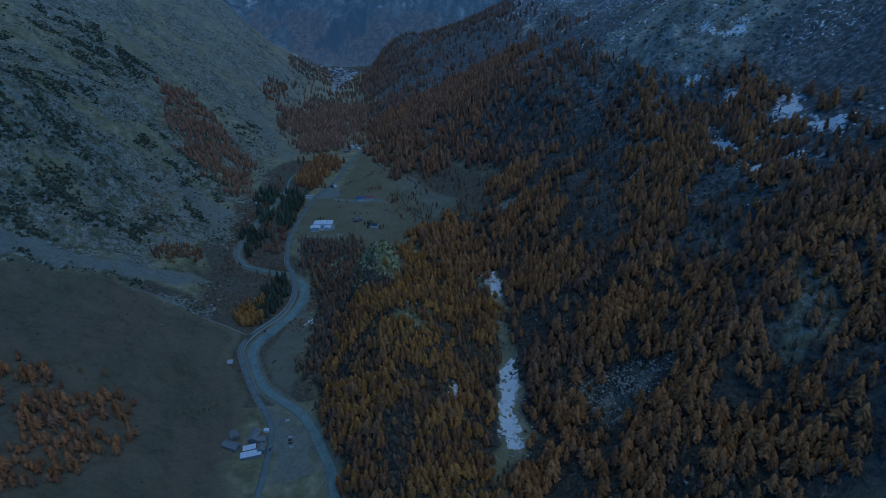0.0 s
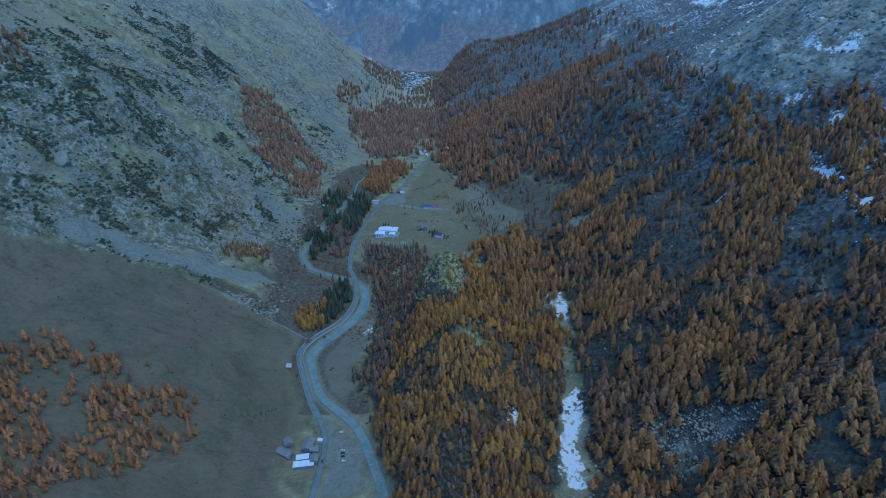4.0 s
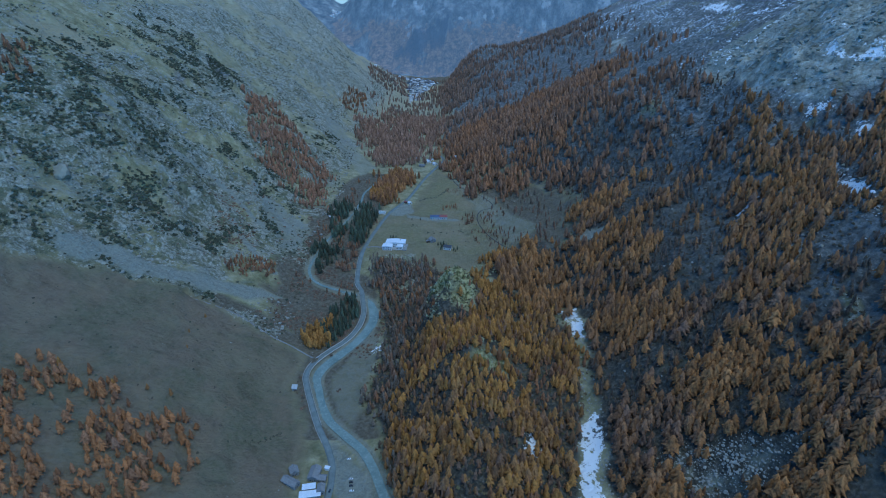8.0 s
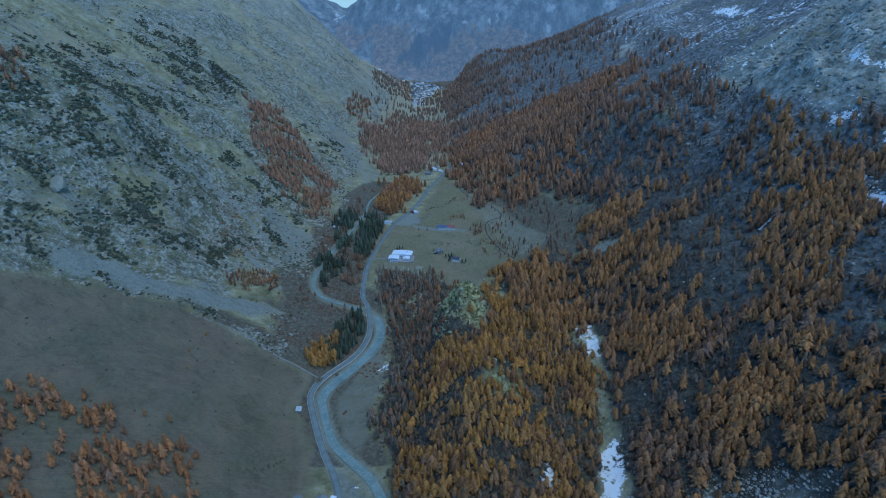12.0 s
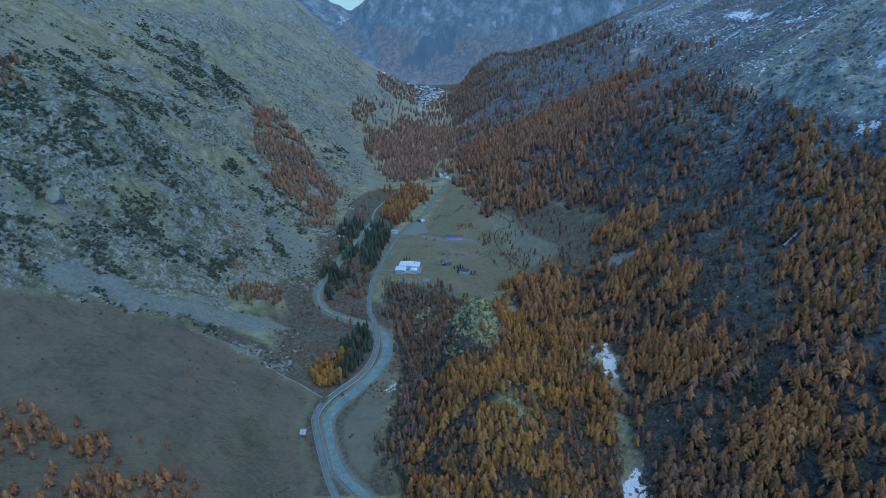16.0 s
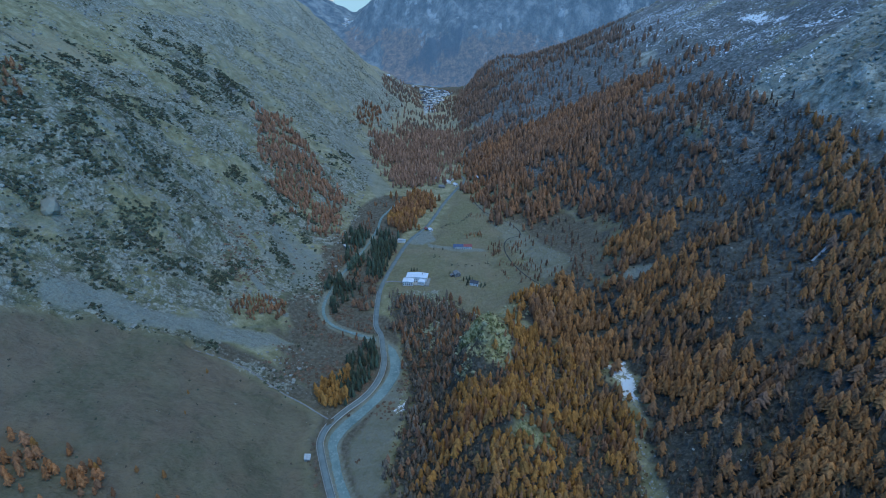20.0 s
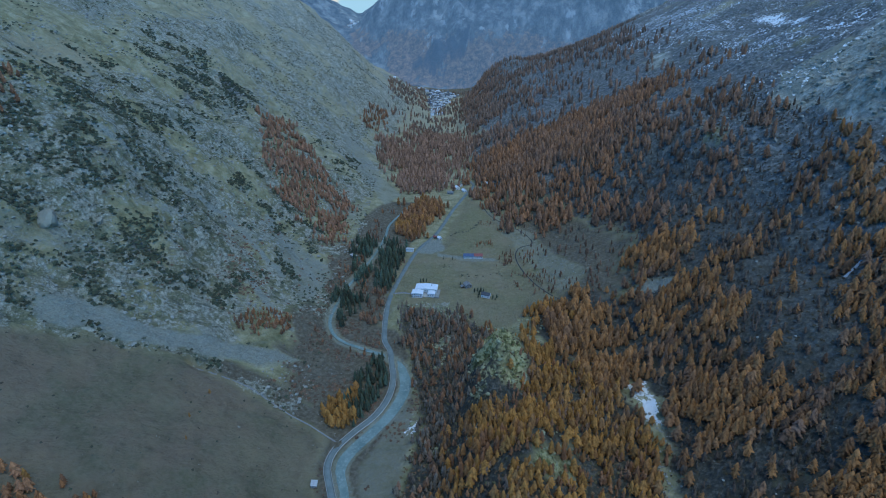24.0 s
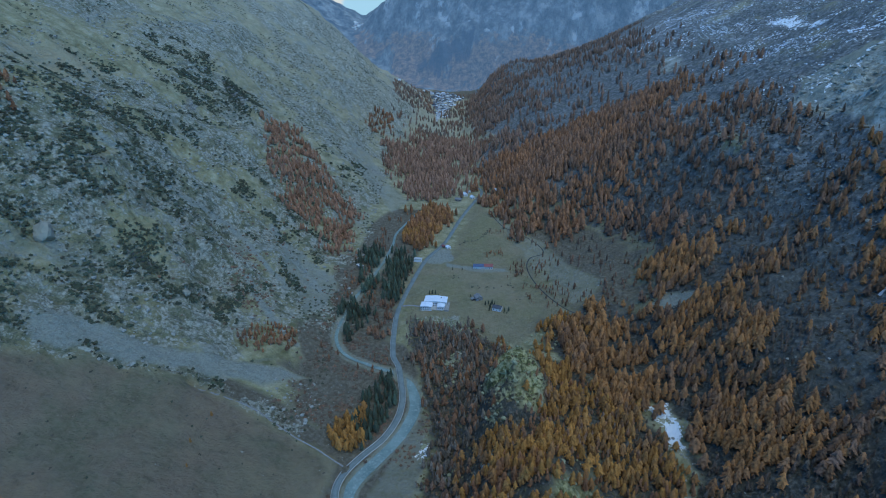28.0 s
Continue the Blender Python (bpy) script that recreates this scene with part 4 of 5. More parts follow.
FOREST_B = [(69, 866), (119, 886), (164, 894), (206, 833), (223, 740), (188, 693), (150, 690), (108, 702), (62, 764)]
FOREST_C = [(-10, 1622), (109, 1583), (273, 1538), (357, 1551), (448, 1542), (367, 1352), (276, 1211), (205, 1154), (141, 1123), (51, 1160), (30, 1300), (7, 1404)]
FOREST_D = [(-444, 1359), (-404, 1404), (-307, 1282), (-246, 1225), (-242, 1093), (-263, 1044), (-287, 1066), (-342, 1098), (-395, 1204)]
FOREST_E = [(-244, 1702), (-159, 2026), (-23, 1938), (41, 1718), (-11, 1555), (-53, 1354), (-138, 1345), (-210, 1492)]
FOREST_F = [(-153, 1268), (-110, 1305), (-59, 1293), (-63, 1245), (-94, 1128), (-120, 1093), (-149, 1145)]
SPRUCE_G = [(-215, 1095), (-186, 1112), (-116, 1061), (-127, 1022), (-143, 950), (-171, 941), (-190, 845), (-211, 850), (-228, 900), (-222, 938), (-210, 996), (-222, 1064)]
SPRUCE_H = [(-166, 735), (-140, 786), (-127, 730), (-138, 693), (-157, 662), (-170, 682)]
LARCH_H = [(-198, 682), (-176, 706), (-160, 720), (-158, 662), (-170, 652), (-192, 655)]
LARCH_I = [(-430, 467), (-390, 498), (-303, 498), (-255, 461), (-243, 406), (-268, 367), (-309, 330), (-360, 300), (-480, 330)]
RIDGE_WOOD = [(45, 788), (72, 732), (122, 722), (149, 657), (156, 599), (144, 537), (128, 486), (100, 400), (97, 330), (80, 200), (-10, 200), (-45, 350), (-60, 434), (-70, 509), (-65, 588), (-44, 629), (-6, 633), (23, 682)]
RIDGE_BUSH = [(-112, 885), (-74, 880), (-30, 860), (-5, 818), (-23, 733), (-25, 647), (-51, 636), (-65, 588), (-70, 509), (-60, 434), (-85, 515), (-93, 552), (-84, 613), (-80, 658), (-88, 714), (-107, 810)]
RIGHT_WOOD = HEATH
FOREST_N = [(-318, 1843), (-269, 2009), (-247, 1880), (-288, 1739)]
FOREST_M = [(0, 2313), (60, 2700), (130, 3300), (500, 3500), (600, 2600), (547, 2047), (478, 1644), (352, 1648), (222, 1565), (74, 1727)]
DARK_FLANK = [(280, 2398), (456, 1992), (510, 1681), (374, 1600), (259, 1580), (156, 1640), (90, 1862), (140, 2097)]
GOLD_SPUR = [(440, 770), (500, 800), (545, 745), (545, 680), (505, 590), (450, 540), (425, 620), (432, 700)]
WEDGE = [(-8, 838), (48, 842), (103, 890), (139, 881), (124, 845), (64, 800), (24, 762), (-22, 780)]
BUSH_D = [(-357, 1084), (-267, 1064), (-223, 1044), (-254, 1164), (-365, 1152)]
BUSH_J = [(-322, 773), (-300, 821), (-264, 826), (-259, 793), (-293, 759), (-314, 757)]
BUSH_K = [(-387, 901), (-372, 973), (-325, 910), (-301, 839), (-339, 816)]
LARCH_L = [(-640, 922), (-606, 904), (-584, 865), (-589, 830)]
MUGO = [(-589, 830), (-569, 857), (-595, 984), (-548, 1086), (-468, 988), (-453, 821), (-407, 782), (-441, 718), (-491, 691), (-507, 664)]
MUGO_HIGH = [(-639, 1300), (-585, 1436), (-509, 1373), (-521, 1196), (-579, 1182)]

# the second tint is rust paled and greyed: haze painted into distant crowns
AMBER, HAZED_RUST = np.array((0.285, 0.142, 0.052)), np.array((0.245, 0.148, 0.098))
DUN = np.array((0.130, 0.094, 0.070))
GOLD, RUST, BROWN, GREY = np.array((0.312, 0.160, 0.042)), np.array((0.228, 0.115, 0.056)), np.array((0.155, 0.095, 0.062)), np.array((0.105, 0.090, 0.072))
NEEDLE = np.array((0.040, 0.056, 0.038))


def tinted(n, main, other, share, rng, patch=0.0):
    k = np.clip(rng.rand(n, 1) * 0.9 + 0.05 + (share - 0.5) * 2 + patch, 0, 1)
    return (main * (1 - k) + other * k) * (0.7 + 0.75 * rng.rand(n, 1))


def off_strips(x, y, extra=2.0):
    ok = np.ones(len(x), bool)
    for line, half, bank, depth in STRIPS[:3]:
        ok &= nearest_on(line, x, y)[0] > half + extra
    return ok


def wood(name, box, gap, chance, tall, main, other, share, label, shapes=None, material=None, wide=1.25, category="larch wood", clear=2.0):
    x, y = scatter(box, gap, chance, rng)
    ok = off_strips(x, y, clear)
    x, y = x[ok], y[ok]
    z = ground(x, y)
    h = tall[0] + (tall[1] - tall[0]) * rng.rand(len(x)) ** 1.3
    w = h * wide * (0.85 + 0.4 * rng.rand(len(x)))
    return merged(name, shapes or MID_LARCH, np.column_stack([x, y, z]), h, w, tinted(len(x), main, other, share, rng, (0.55 * fbm(x + 900, y, 55, 2) + 0.18 * np.clip((x - 280) / 140, 0, 1))[:, None]), material or LARCH, rng, label, category)


def bare_spots(x, y):
    return 1 - np.clip(region(x, y, KNOLL, 4) * 0.72 + 0.75 * region(x, y, KNOLL_LOW, 6) + region(x, y, GULLY, 3, 2) * np.where((y > 515) & (y < 622), 0.35, 1.0) + np.max([region(x, y, p, 4) for p in SNOW_SPOTS], 0) * 0.95 + region(x, y, BOULDERS, 4) * 0.95 + region(x, y, TALUS, 4), 0, 1)


ridge_gaps = lambda x, y: np.clip(0.75 + 1.3 * fbm(x + 200, y, 26, 3), 0.12, 1)
wood("ridge_larch_wood", (-90, 220, 170, 800), 5.2, lambda x, y: region(x, y, RIDGE_WOOD, 11, 10) * bare_spots(x, y) * 0.85 * ridge_gaps(x, y) * ((y < 350) | (y > 388)) * ((y < 560) | (y > 588)), (9, 19), GOLD, BROWN, 0.32, "dense golden autumn larch wood on a rocky ridge")
wood("ridge_mixed_wood", (-90, 220, 170, 800), 6.0, lambda x, y: region(x, y, RIDGE_WOOD, 5, 4) * bare_spots(x, y) * 0.6, (6, 13), RUST, GREY, 0.45, "small brown and bare larches between the golden ones", BARE_LARCH)
wood("ridge_brown_wood", (-125, 420, 30, 895), 5.0, lambda x, y: region(x, y, RIDGE_BUSH, 14, 13) * bare_spots(x, y) * np.clip(0.6 + 1.1 * fbm(x, y + 70, 22, 3), 0.1, 0.9), (8, 16), DUN * (1.2, 1.35, 1.3), GREY * 1.3, 0.5, "thin brown wood of nearly bare larches", BARE_LARCH)
wood("bluff_larches", (-110, 520, 60, 880), 7.5, lambda x, y: region(x, y, RIDGE_BUSH, 12, 10) * 0.5, (9, 16), RUST, BROWN * 1.2, 0.5, "scattered rusty larches on the rocky flank")


def right_chance(x, y):
    clump = np.clip(0.50 + 2.1 * fbm((0.88 * x + 0.47 * y) * 0.42, (0.88 * y - 0.47 * x) * 1.0, 30, 3), 0.07, 1)
    clump = np.maximum(clump, np.clip((560 - y) / 120, 0, 1) * np.clip(0.45 + 1.2 * fbm(x, y, 26, 3), 0.1, 0.9))
    z = height(x, y)
    clump = clump * np.where((z > 120) & (y > 520), 0.62, 1.0)
    fade = np.clip((330 + 40 * np.clip((y - 1200) / 400, 0, 1) - z) / 110, 0, 1)
    return region(x, y, RIGHT_WOOD, 12, 8) * bare_spots(x, y) * clump * fade * (1 - region(x, y, ROCK_FACE, 6)) * (1 - 0.9 * region(x, y, CLIFF, 6))


near_right = lambda x, y: np.maximum(right_chance(x, y) * 0.8, 0.8 * region(x, y, FOREST_B, 12, 12) * ridge_gaps(x, y)) * (y < 960)
wood("slope_larch_wood", (80, 220, 560, 960), 5.4, near_right, (11, 22), AMBER, BROWN, 0.36, "rust and gold larches in clumps over dark heath")
bare_right = lambda x, y: region(x, y, RIGHT_WOOD, 12, 8) * bare_spots(x, y) * np.clip(0.42 + 0.9 * fbm(x + 300, y, 34, 3), 0.05, 0.8) * (1 - region(x, y, ROCK_FACE, 6)) * np.clip((330 - height(x, y)) / 110, 0, 1)
wood("slope_bare_wood", (80, 220, 520, 1250), 7.5, bare_right, (6, 14), DUN, GREY * 0.8, 0.5, "dim brown and bare young larches between the golden ones", BARE_LARCH)
wood("spur_larch_wood", (400, 500, 600, 840), 6.0, lambda x, y: 0.8 * region(x, y, GOLD_SPUR, 16, 16) * bare_spots(x, y) * np.clip(0.6 + 1.6 * fbm(x, y, 28, 3), 0.1, 1), (10, 18), AMBER * 1.1, RUST, 0.35, "golden larches on a snow-patched spur")
wood("wedge_larches", (-30, 740, 150, 900), 6.0, lambda x, y: 0.6 * region(x, y, WEDGE, 9, 10) * np.clip(0.5 + 1.8 * fbm(x, y, 24, 3), 0.05, 1), (8, 16), GOLD, RUST, 0.35, "golden larches scattered over rocks at the meadow's edge")
wood("far_slope_larch_wood", (-20, 960, 620, 1560), 6.4, lambda x, y: np.maximum(right_chance(x, y) * 0.5, np.clip(0.75 + 0.8 * fbm(x, y, 50, 3), 0.3, 1) * region(x, y, FOREST_C, 24, 22)), (13, 24), RUST * 1.15, BROWN * 1.2, 0.5, "rust-brown larch wood on a steep slope", LEAN_LARCH)
# crowns this far off take paled tints, which stand in for haze
wood("upper_larch_wood", (-60, 1560, 1000, 3560), 10.5, lambda x, y: np.maximum(right_chance(x, y) * 0.8, np.clip(0.55 + 0.9 * fbm(x, y, 120, 3), 0.1, 0.9) * region(x, y, FOREST_M, 60, 50)) * np.clip(1.2 - (height(x, y) - 70) / 170, 0.38, 1) * (1 - 0.65 * region(x, y, DARK_FLANK, 60, 50)), (15, 25), HAZED_RUST * 0.95, DUN * 1.2, 0.6, "distant rust-brown larch wood", FAR_LARCH, wide=1.2)
wood("left_slope_larch_wood", (-460, 1030, -220, 1420), 6.0, lambda x, y: np.clip(0.75 + 1.0 * fbm(x, y, 40, 3), 0.2, 0.95) * np.maximum(region(x, y, FOREST_D, 16, 16), 0.45 * region(x, y, BUSH_D, 12, 12)), (9, 16), RUST * (1.2, 1.28, 1.5), BROWN * 1.6, 0.4, "rusty larches on a stony slope")
# haze is mixed into the tint of these crowns too
wood("valley_larch_wood", (-260, 1340, 60, 2040), 7.6, lambda x, y: np.clip(0.7 + 0.8 * fbm(x, y, 50, 3), 0.25, 0.95) * region(x, y, FOREST_E, 24, 22) * (1 - region(x, y, CLEARING, 10)), (14, 23), HAZED_RUST, BROWN * 1.3, 0.4, "rusty larch wood across the valley floor", FAR_LARCH, wide=1.05)
wood("roadside_larch_wood", (-160, 1090, -50, 1310), 6.5, lambda x, y: 0.95 * region(x, y, FOREST_F, 9, 12), (13, 19), GOLD, RUST, 0.6, "dense golden larch stand beside the road")
wood("far_left_larch_wood", (-660, 820, -240, 2020), 9.0, lambda x, y: 0.8 * np.maximum(region(x, y, FOREST_N, 8), region(x, y, LARCH_L, 5)), (10, 16), RUST, BROWN, 0.4, "small rusty larch groups high on the slope")
wood("meadow_larch_wood", (-490, 300, -235, 520), 7.0, lambda x, y: region(x, y, LARCH_I, 14, 14) * np.clip(0.42 + 2.4 * fbm(x + 60, y, 34, 2), 0.02, 0.95), (9, 17), RUST * (1.35, 1.2, 0.95), BROWN * 1.2, 0.33, "loose rusty larches on a dry meadow")
wood("bend_larches", (-205, 640, -140, 725), 5.4, lambda x, y: 0.9 * region(x, y, LARCH_H, 3, 2), (10, 17), GOLD, RUST, 0.2, "small golden larch group by the road bend")
wood("river_larches", (-235, 780, -120, 1270), 7.0, lambda x, y: 0.55 * np.clip(0.5 + 1.5 * fbm(x, y, 40, 2), 0, 1) * (nearest_on(RIVER, x, y)[0] < 34), (6, 13), BROWN, RUST, 0.4, "brown larches and alders along the river", BARE_LARCH)
wood("bank_larches", (-175, 830, -120, 1110), 6.5, lambda x, y: 0.6 * region(x, y, [(-118, 1062), (-112, 1040), (-132, 960), (-146, 915), (-146, 850), (-176, 838), (-188, 860), (-160, 935), (-140, 960)], 4, 4), (8, 15), BROWN, RUST, 0.4, "brown larches beside the conifers along the road", LEAN_LARCH)
wood("apron_larches", (50, 850, 260, 1270), 9.0, lambda x, y: 0.35 * region(x, y, APRON, 10, 10) * np.clip(0.5 + 1.5 * fbm(x, y, 30, 2), 0.05, 1), (5, 14), BROWN, GREY, 0.35, "thin brown larches on the stony apron above the brook", BARE_LARCH)
wood("brook_larches", (20, 860, 160, 1290), 7.0, lambda x, y: 0.5 * np.clip(1.8 * fbm(x + 9, y, 35, 2), 0, 1) * (nearest_on(BROOK, x, y)[0] < 30), (4, 10), BROWN, RUST, 0.4, "small brown larches along the brook", BARE_LARCH)
# browns raised above those of the nearer woods to imitate haze
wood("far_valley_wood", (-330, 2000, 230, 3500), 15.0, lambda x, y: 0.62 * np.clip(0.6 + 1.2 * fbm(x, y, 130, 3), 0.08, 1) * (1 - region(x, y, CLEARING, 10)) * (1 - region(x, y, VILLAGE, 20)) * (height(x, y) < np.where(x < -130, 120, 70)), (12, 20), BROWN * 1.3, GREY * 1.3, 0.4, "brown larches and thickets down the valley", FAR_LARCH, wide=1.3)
FLOOR_GROUPS = ((5, 1094), (21, 1099), (22, 1185), (51, 1151), (45, 1023), (54, 1051), (62, 1010), (71, 974))
wood("meadow_young_larches", (-10, 960, 90, 1200), 4.0, lambda x, y: 0.7 * np.max([hump(x, y, gx, gy, 9, 9) for gx, gy in FLOOR_GROUPS], 0), (3, 8), BROWN, RUST, 0.4, "young brown larches in loose groups on the meadow", BARE_LARCH)
wood("river_spruces", (-225, 820, -125, 1110), 5.6, lambda x, y: 0.95 * region(x, y, SPRUCE_G, 9, 10) * np.clip(0.75 + 1.4 * fbm(x, y, 30, 3), 0.15, 1), (9, 22), NEEDLE, NEEDLE * 2.0, 0.45, "dark green conifers along the river", FIR, SPRUCE, wide=1.1, category="conifer wood", clear=-2.5)
wood("bend_spruces", (-175, 655, -120, 785), 5.6, lambda x, y: 0.85 * region(x, y, SPRUCE_H, 3, 2), (11, 20), NEEDLE, NEEDLE * 1.6, 0.4, "dark green conifers at the road bend", FIR, SPRUCE, wide=1.1, category="conifer wood")


def shrubs(name, box, gap, chance, wide, main, other, share, label):
    x, y = scatter(box, gap, chance, rng)
    ok = off_strips(x, y)
    x, y = x[ok], y[ok]
    w = wide[0] + (wide[1] - wide[0]) * rng.rand(len(x))
    return merged(name, SHRUBS, np.column_stack([x, y, ground(x, y)]), w * 0.8, w, tinted(len(x), main, other, share, rng), SHRUB, rng, label, "shrubs", bark=False)


left_rough = lambda x, y: (1 - region(x, y, MEADOW, 6)) * (1 - region(x, y, SCREE, 4)) * (x < -215)
def scrub_patches(x, y):
    n = fbm(x + 13, y, 30, 4, 0.6)
    patch = np.max([region(x, y, p, 16, 16) for p in PINE_PATCHES], 0)
    loose = np.maximum(region(x, y, MUGO, 40), region(x, y, MUGO_HIGH, 40))
    return np.clip(np.maximum(np.maximum(patch * np.clip(0.72 + 1.8 * n, 0, 1), loose * np.clip((n - 0.14) * 5, 0, 0.9)), np.clip((n - 0.58) * 6, 0, 0.7)), 0, 1) * left_rough(x, y)


shrubs("dwarf_pines", (-700, 640, -260, 1460), 3.0, scrub_patches, (2.4, 6.6), NEEDLE * 0.85, NEEDLE * 1.5, 0.35, "dark green dwarf pine scrub among rocks")
shrubs("slope_scrub", (-800, 640, -200, 2700), 7.0, lambda x, y: 0.75 * np.clip(2.4 * fbm(x - 40, y, 48, 4), 0, 1) * left_rough(x, y), (1.8, 5.0), NEEDLE * 1.2, GREY, 0.3, "scattered small shrubs on the rocky slope")
shrubs("meadow_scrub", (-480, 330, -180, 690), 12.0, lambda x, y: 0.22 * region(x, y, MEADOW, 6), (1.2, 3.2), NEEDLE * 1.4, GREY, 0.5, "small dark shrubs dotted over the meadow")
ditch_line = np.column_stack([smooth_line([(-211, 483), (-201, 488), (-195, 495), (-189, 502), (-184, 508)]), np.zeros(len(smooth_line([(-211, 483), (-201, 488), (-195, 495), (-189, 502), (-184, 508)])))])
shrubs("ditch_scrub", (-215, 478, -180, 512), 1.6, lambda x, y: 0.8 * (nearest_on(ditch_line, x, y)[0] < 1.7), (1.2, 2.6), NEEDLE, GREY, 0.4, "dark scrub along a short ditch on the meadow")
shrubs("rusty_scrub", (-420, 740, -215, 1300), 5.0, lambda x, y: 0.5 * region(x, y, BUSH_K, 8) + 0.05 * left_rough(x, y), (2.5, 5), BROWN, GREY, 0.5, "brown autumn scrub on the stony slope")
shrubs("foot_scrub", (-270, 640, -100, 1110), 4.2, lambda x, y: 0.7 * region(x, y, LITTER, 10) * np.clip(0.5 + 1.6 * fbm(x, y, 28, 3), 0, 1), (1.8, 5.0), BROWN, GREY, 0.5, "brown leafless scrub at the foot of the slope")
wood("stony_slope_larches", (-330, 750, -250, 835), 5.0, lambda x, y: 0.8 * region(x, y, BUSH_J, 4, 4), (6, 11), RUST, BROWN, 0.3, "small rusty larches below the scree")
shrubs("ridge_scrub", (-120, 330, 170, 880), 3.6, lambda x, y: 0.5 * region(x, y, RIDGE, 6) * bare_spots(x, y), (1.6, 4.0), np.array((0.085, 0.085, 0.045)), BROWN, 0.45, "olive and brown undergrowth on the rocky ridge")
shrubs("knoll_scrub", (-40, 620, 60, 790), 3.6, lambda x, y: 0.3 * region(x, y, KNOLL, 6), (1.2, 3.4), np.array((0.075, 0.085, 0.040)), GREY, 0.4, "low olive shrubs in the clefts of the bare knoll")
shrubs("hedge_scrub", (-60, 900, 40, 1210), 3.0, lambda x, y: 0.7 * (nearest_on(np.column_stack([smooth_line([(-50, 1130), (-34, 1146), (-20, 1147), (-5, 1168), (10, 1197)]), smooth_line([(-50, 1130), (-34, 1146), (-20, 1147), (-5, 1168), (10, 1197)])[:, 0]]), x, y)[0] < 3) + 0.5 * np.max([hump(x, y, gx, gy, 7, 5) for gx, gy in ((37, 944), (29, 985), (-23, 979), (-2, 978), (-62, 1008))], 0), (1.5, 3.5), NEEDLE * 1.5, GREY, 0.5, "dark hedge and bushes on the meadow")
shrubs("heath_scrub", (60, 240, 480, 1200), 6.0, lambda x, y: 0.5 * region(x, y, HEATH, 10) * bare_spots(x, y), (2.0, 4.5), np.array((0.040, 0.040, 0.028)), np.array((0.08, 0.068, 0.046)), 0.5, "low dark heath and alder scrub under the larches")
shrubs("river_scrub", (-235, 380, -60, 1100), 5.0, lambda x, y: 0.6 * np.clip(1.6 * fbm(x, y, 30, 3), 0, 1) * (nearest_on(RIVER, x, y)[0] < 26) * (y > 540), (2, 5), BROWN, GREY, 0.6, "brown leafless scrub along the river bank")

# ---- loose rocks ----


def rock_shape(rng):
    bm = bmesh.new()
    bmesh.ops.create_icosphere(bm, subdivisions=1, radius=0.5)
    v = np.array([p.co[:] for p in bm.verts]) * (0.7 + 0.6 * rng.rand(len(bm.verts), 1)) * (1.2, 1.0, 0.75)
    f = np.array([[p.index for p in q.verts] for q in bm.faces])
    bm.free()
    return v, f, 0


ROCKS = [rock_shape(rng) for _ in range(5)]


def rocks(name, box, gap, chance, wide, label, material=None):
    x, y = scatter(box, gap, chance, rng)
    w = wide[0] + (wide[1] - wide[0]) * rng.rand(len(x)) ** 3
    return merged(name, ROCKS, np.column_stack([x, y, ground(x, y) + 0.15 * w]), w, w, np.ones((len(x), 3)) * 0.3, material or LOOSE_ROCK, rng, label, "rocks", bark=False, smooth=False)


rocks("boulder_field", (180, 350, 300, 445), 1.9, lambda x, y: 0.8 * region(x, y, BOULDERS, 8, 13), (0.8, 3.4), "field of grey boulders among the larches")
rocks("gully_rocks", (90, 360, 190, 710), 2.8, lambda x, y: 0.6 * region(x, y, GULLY, 6) * (1 - 0.93 * np.maximum(region(x, y, SNOW_LOW, 3), region(x, y, SNOW_MID, 3))), (0.8, 3.2), "grey stones along a snowy gully")
rocks("talus_rocks", (190, 825, 270, 885), 2.6, lambda x, y: 0.7 * region(x, y, TALUS, 4), (0.9, 3.0), "grey talus blocks under the wood")
rocks("slope_rocks", (-760, 640, -180, 1900), 6.5, lambda x, y: 0.8 * left_rough(x, y) * np.clip(0.15 + 2.0 * fbm(x, y + 90, 42, 3), 0, 1), (1.0, 5.5), "grey boulders strewn over the slope")
rocks("scree_stones", (-470, 640, -230, 760), 3.6, lambda x, y: 0.5 * region(x, y, SCREE, 5, 6), (0.5, 2.2), "grey stones loose on the scree")
rocks("foot_rocks", (-270, 640, -150, 760), 4.5, lambda x, y: 0.5 * region(x, y, LITTER, 8), (0.4, 1.4), "small pale stones at the foot of the slope")
rocks("shingle_rocks", (10, 890, 180, 1270), 5.0, lambda x, y: 0.5 * region(x, y, SHINGLE, 10), (0.7, 2.4), "stones scattered along the brook")
rocks("knoll_rocks", (-40, 530, 75, 785), 4.2, lambda x, y: 0.3 * np.maximum(region(x, y, KNOLL, 6), region(x, y, KNOLL_LOW, 6)), (1.5, 6.0), "lichen-covered blocks on the bare knolls", LICHEN_ROCK)
rocks("crag_blocks", (470, 780, 760, 1230), 8.0, lambda x, y: 0.5 * region(x, y, ROCK_FACE, 10), (2, 9), "fractured grey-brown crags of the rock face", CRAG_ROCK)
rocks("wedge_rocks", (-30, 740, 150, 900), 4.0, lambda x, y: 0.4 * region(x, y, WEDGE, 8), (1.0, 5.0), "lichen-covered blocks along the edge of the meadow", LICHEN_ROCK)
rocks("flank_blocks", (-115, 580, -20, 905), 3.6, lambda x, y: 0.7 * np.max([region(x, y, p, 4) for p in FLANK_ROCKS], 0), (1.5, 5.5), "grey blocks on the wooded flank", LICHEN_ROCK)
